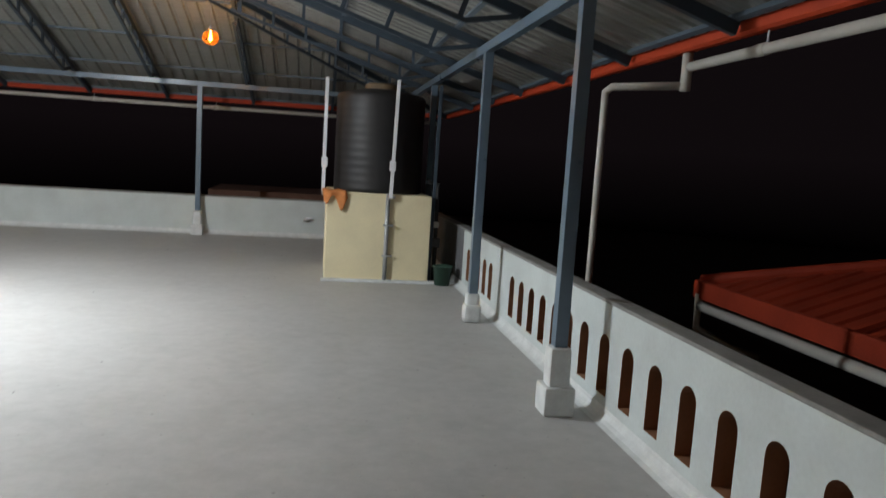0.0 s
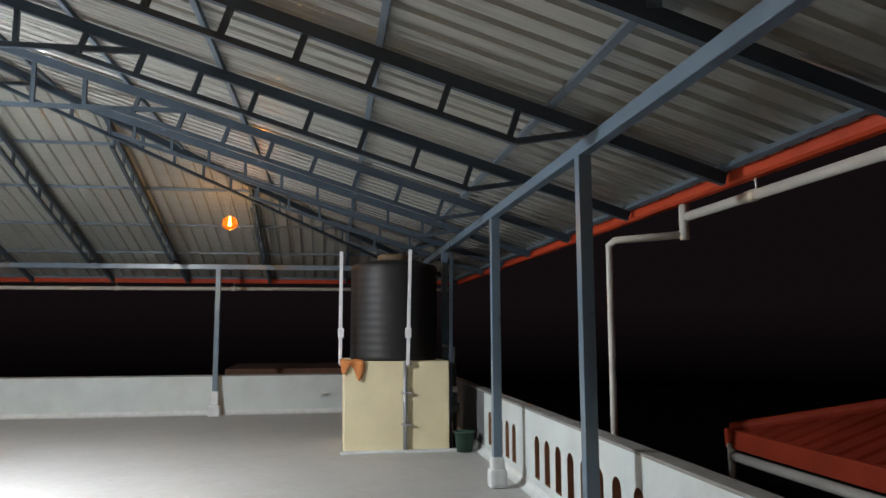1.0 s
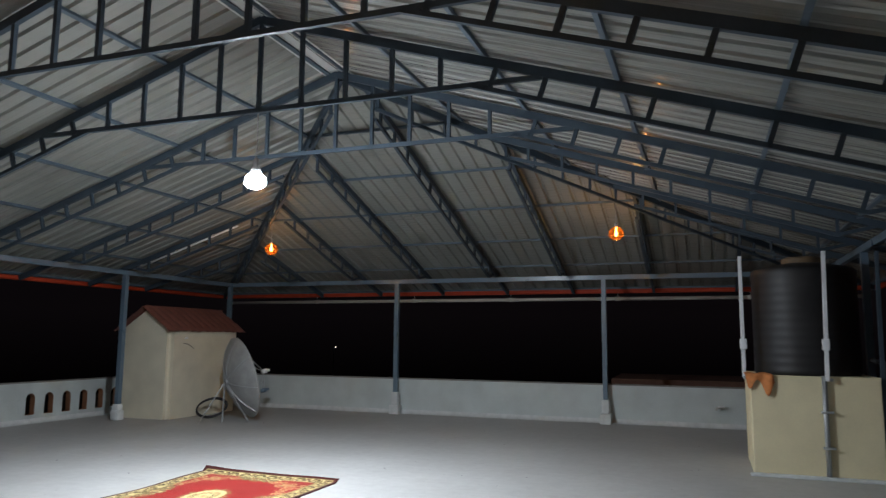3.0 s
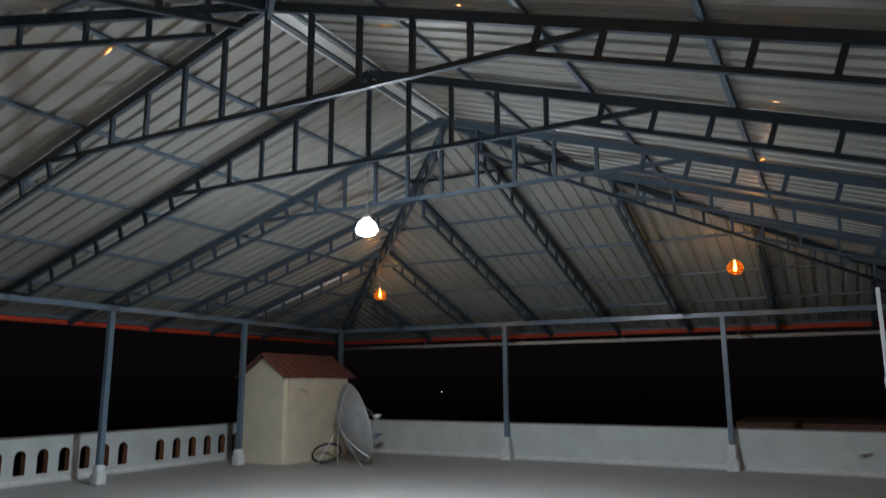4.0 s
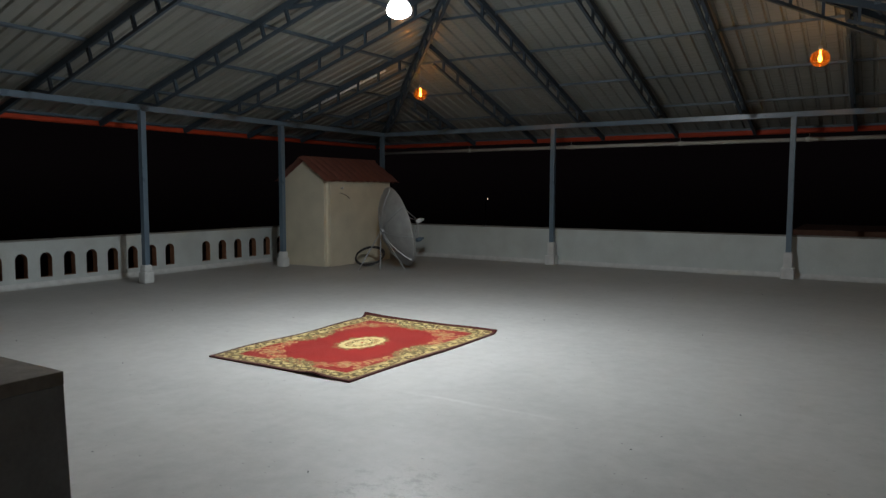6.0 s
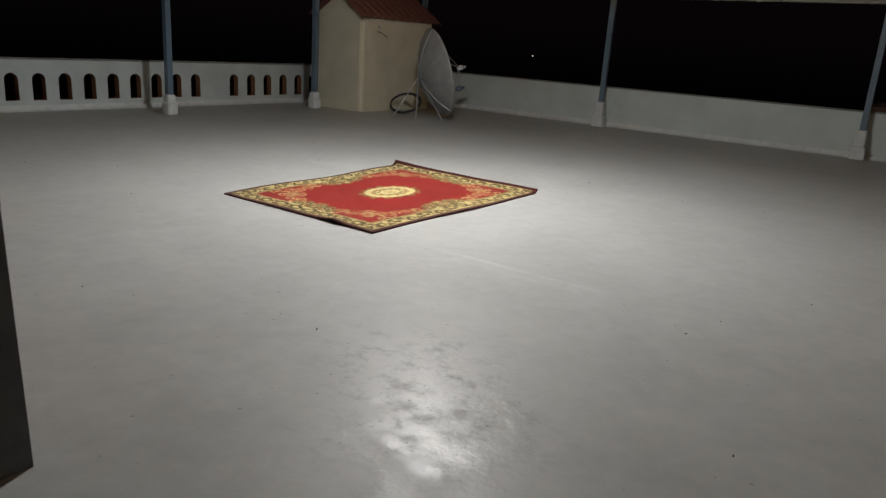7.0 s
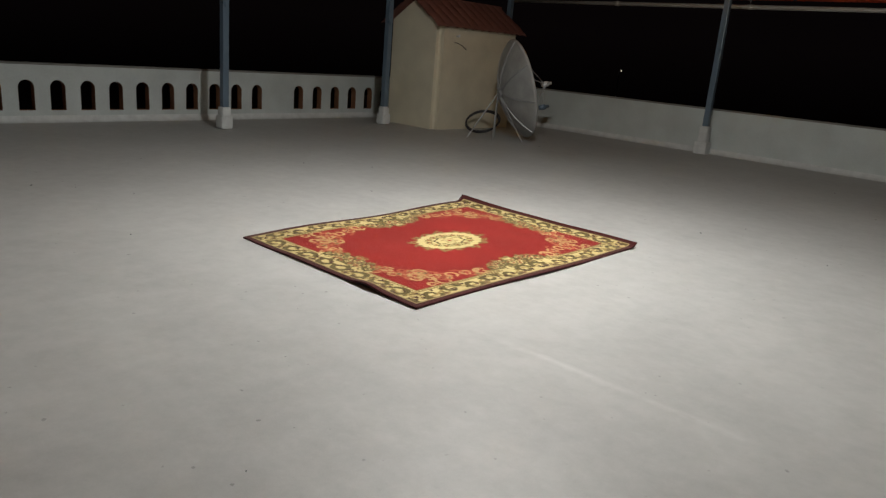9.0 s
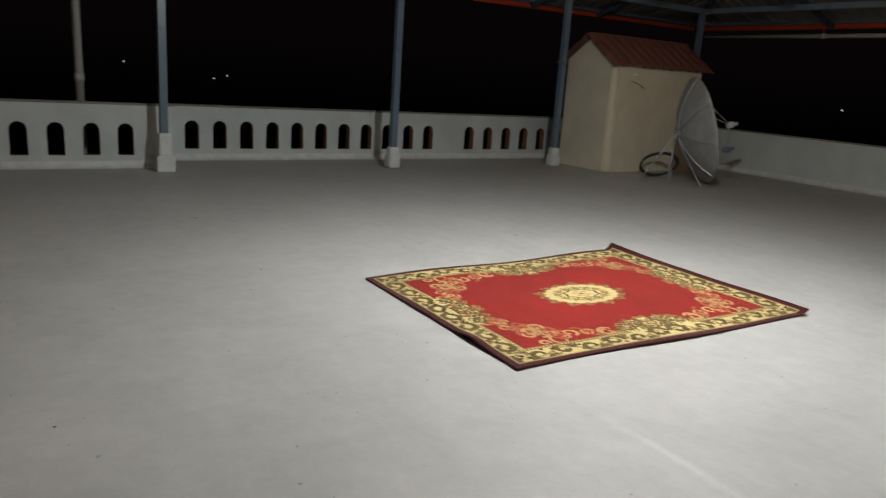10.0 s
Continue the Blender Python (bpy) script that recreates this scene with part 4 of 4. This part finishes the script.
hub = ctr + rot @ Vector((0, 0, -0.28))
part("hub", pipem([ctr + rot @ Vector((0, 0, -0.23)), hub], 0.07, 16), M_GALV, dish)
for foot in (hub - right * 0.42 - view * 0.20, hub - right * 0.02 - view * 0.30, hub + right * 0.45 - view * 0.15, hub + view * 0.3):
    part("leg", pipem([hub, Vector((foot.x, foot.y, 0.0))], 0.011, 8), M_GALV, dish)
hose_c = Vector((-4.86, 11.80, 0.185))
hose = thing("hose_coil", "coil of black hose leaning on the dish stand", "hose", hose_c)
for q in range(2):
    ring = []
    for k in range(41):
        a = k * 2 * math.pi / 40
        ring.append(right * (0.27 + 0.008 * q) * math.cos(a) + (Vector((0, 0, 1)) * 0.60 + view * 0.8) * 0.255 * math.sin(a) + right * 0.012 * q + Vector((0, 0, 0.02 * q + 0.04 * math.cos(a))))
    part("loop", pipem(ring, 0.015, 8), M_BLACK, hose, smooth=True)

# ---- low masonry block with a niche ----
bx = thing("masonry_block", "low dark cement block wall with an open niche", "masonry block")
bm = boxm((1.28, 1.832, 0), (1.392, 2.088, 0.79))
for v in bm.verts:
    if v.co.z < 0.1 and v.co.x > 1.3:
        v.co.x += 0.035
part("end_wall", bm, M_DKCEM_SHADE, bx, "dark cement end wall")
part("back_wall", boxm((-0.32, 2.03, 0), (1.28, 2.088, 0.79)), M_BROWN, bx, "brown plaster inside the niche")
part("end_wall", boxm((-0.50, 1.832, 0), (-0.32, 2.088, 0.79), 0.006), M_DKCEM_SHADE, bx, "dark cement end wall")
part("lintel", boxm((-0.32, 1.836, 0.70), (1.28, 2.028, 0.79)), M_BROWN, bx, "brown lintel over the niche")
part("top_slab", boxm((-0.50, 1.830, 0.791), (1.394, 2.090, 0.84), 0.005), M_DKTOP, bx, "worn grey cement top")
part("niche_floor", boxm((-0.32, 1.842, 0.0), (1.28, 2.028, 0.12)), M_BROWN, bx)

# ---- neighbouring roofs in the dark ----
nb = thing("neighbour_house", "neighbouring house with red ribbed metal hip roof", "house")
NX, NY, NZ = 9.0, 7.85, 0.37
part("wall", boxm((NX + 1.7, -9.0, GROUND - 0.3), (NX + 8.0, NY - 1.5, NZ + 0.2)), M_DKCEM_SHADE, nb, "plaster wall")


def neighbour_roof():
    bm = bmesh.new()
    pitch, k = 0.25, 0.33
    prof = [(0.0, 0.0), (0.16, 0.0), (0.18, 0.03), (0.23, 0.03)]
    row = []
    u = -10.0
    while u < NY:
        for o, h in prof:
            y = min(NY, u + o)
            d = min(4.3, NY - y)
            row.append((bm.verts.new((NX, y, NZ + h)), bm.verts.new((NX + d, y, NZ + k * d + h))))
        u += pitch
    for (a, b), (c, d) in zip(row, row[1:]):
        bm.faces.new((a, b, d, c))
    row = []
    u = NX
    while u < NX + 8.6:
        for o, h in prof:
            x = u + o
            d = min(x - NX, 4.3, NX + 8.6 - x)
            row.append((bm.verts.new((x, NY, NZ + h)), bm.verts.new((x, NY - d, NZ + k * d + h))))
        u += pitch
    for (a, b), (c, d) in zip(row, row[1:]):
        bm.faces.new((a, b, d, c))
    return bm


rf = part("roof", neighbour_roof(), M_NRED, nb, "red ribbed metal roof sheets")
rf.modifiers.new("thickness", "SOLIDIFY").thickness = 0.01
part("fascia", boxm((NX - 0.07, -10.0, NZ - 0.16), (NX + 0.004, NY + 0.05, NZ + 0.055), 0.025), M_NRED, nb)
part("fascia", boxm((NX + 0.01, NY + 0.002, NZ - 0.155), (NX + 8.6, NY + 0.06, NZ + 0.05), 0.025), M_NRED, nb)
part("hip_cap", pipem([(NX, NY, NZ + 0.05), (NX + 4.3, NY - 4.3, NZ + 0.33 * 4.3 + 0.03)], 0.07, 10), M_NRED, nb, "rounded red hip cap")
part("gutter_pipe", pipem([(NX - 0.05, -10.0, NZ - 0.24), (NX - 0.05, NY - 0.1, NZ - 0.24)], 0.055), M_PVC, nb, "white plastic gutter pipe", True)
part("drop_pipe", pipem([(NX - 0.05, NY - 0.06, NZ - 0.1), (NX - 0.05, NY - 0.06, NZ - 0.5), (NX + 0.3, NY - 0.2, NZ - 0.7), (NX + 0.64, NY - 0.3, NZ - 0.8)], 0.045), M_PVC, nb, "white plastic drop pipe", True)

sh = thing("neighbour_shed", "dim brown roofed shed beyond the parapet", "shed")
part("wall", boxm((2.4, 17.3, GROUND - 0.3), (5.3, 21.0, 0.53)), M_BROWN, sh)
bm = bmesh.new()
rows = [[bm.verts.new((x, 17.0, 0.54)), bm.verts.new((x, 17.0, 0.69)), bm.verts.new((x, 19.2, 0.72)), bm.verts.new((x, 21.4, 0.54))] for x in (2.1, 5.5)]
for k in range(4):
    bm.faces.new((rows[0][k], rows[0][(k + 1) % 4], rows[1][(k + 1) % 4], rows[1][k]))
bm.faces.new(rows[0])
bm.faces.new(rows[1])
part("roof", bm, M_BROWN, sh, "brown tile roof")

# ---- far street lamps ----
for x, y, z in ((-83.7, 27.9, -0.4), (-84.1, 26.5, -0.8), (-86.1, 17.1, 0.5), (-39.1, 79.1, 0.55)):
    lamp = thing("street_lamp", "tiny distant street lamp glowing in the dark", "street lamp", (x, y, 0), "far street lamps")
    part("pole", pipem([(0, 0, GROUND - 0.3), (0, 0, z - 0.1)], 0.06, 8), M_STEELDARK, lamp)
    part("arm", pipem([(0, 0, z - 0.15), (0.3, -0.1, z + 0.14)], 0.04, 8), M_STEELDARK, lamp)
    part("bulb", lathe([(0.0, 0.07), (0.06, 0.05), (0.08, 0.0), (0.06, -0.05), (0.0, -0.07)], 12, (0.3, -0.1, z)), M_FARLAMP, lamp, "glowing lamp head", True)

# ---- grit on the floor ----
bm = bmesh.new()
rng = random.Random(7)
for k in range(46):
    x, y, q = rng.uniform(-4.5, 4.2), rng.uniform(2.8, 13.0), rng.uniform(0.003, 0.007)
    if -1.45 < x < 0.55 and 4.8 < y < 7.3:
        continue
    m = Matrix.Translation((x, y, q * 0.4)) @ Euler((rng.random(), rng.random(), rng.random() * 6)).to_matrix().to_4x4() @ Matrix.Diagonal((q * 1.6, q, q * 0.6, 1))
    bmesh.ops.create_icosphere(bm, subdivisions=1, radius=1, matrix=m)
tagged(link("floor_grit", bm, M_DKCEM_SHADE), "scattered dark crumbs of grit on the terrace floor", "grit", kind="stuff")
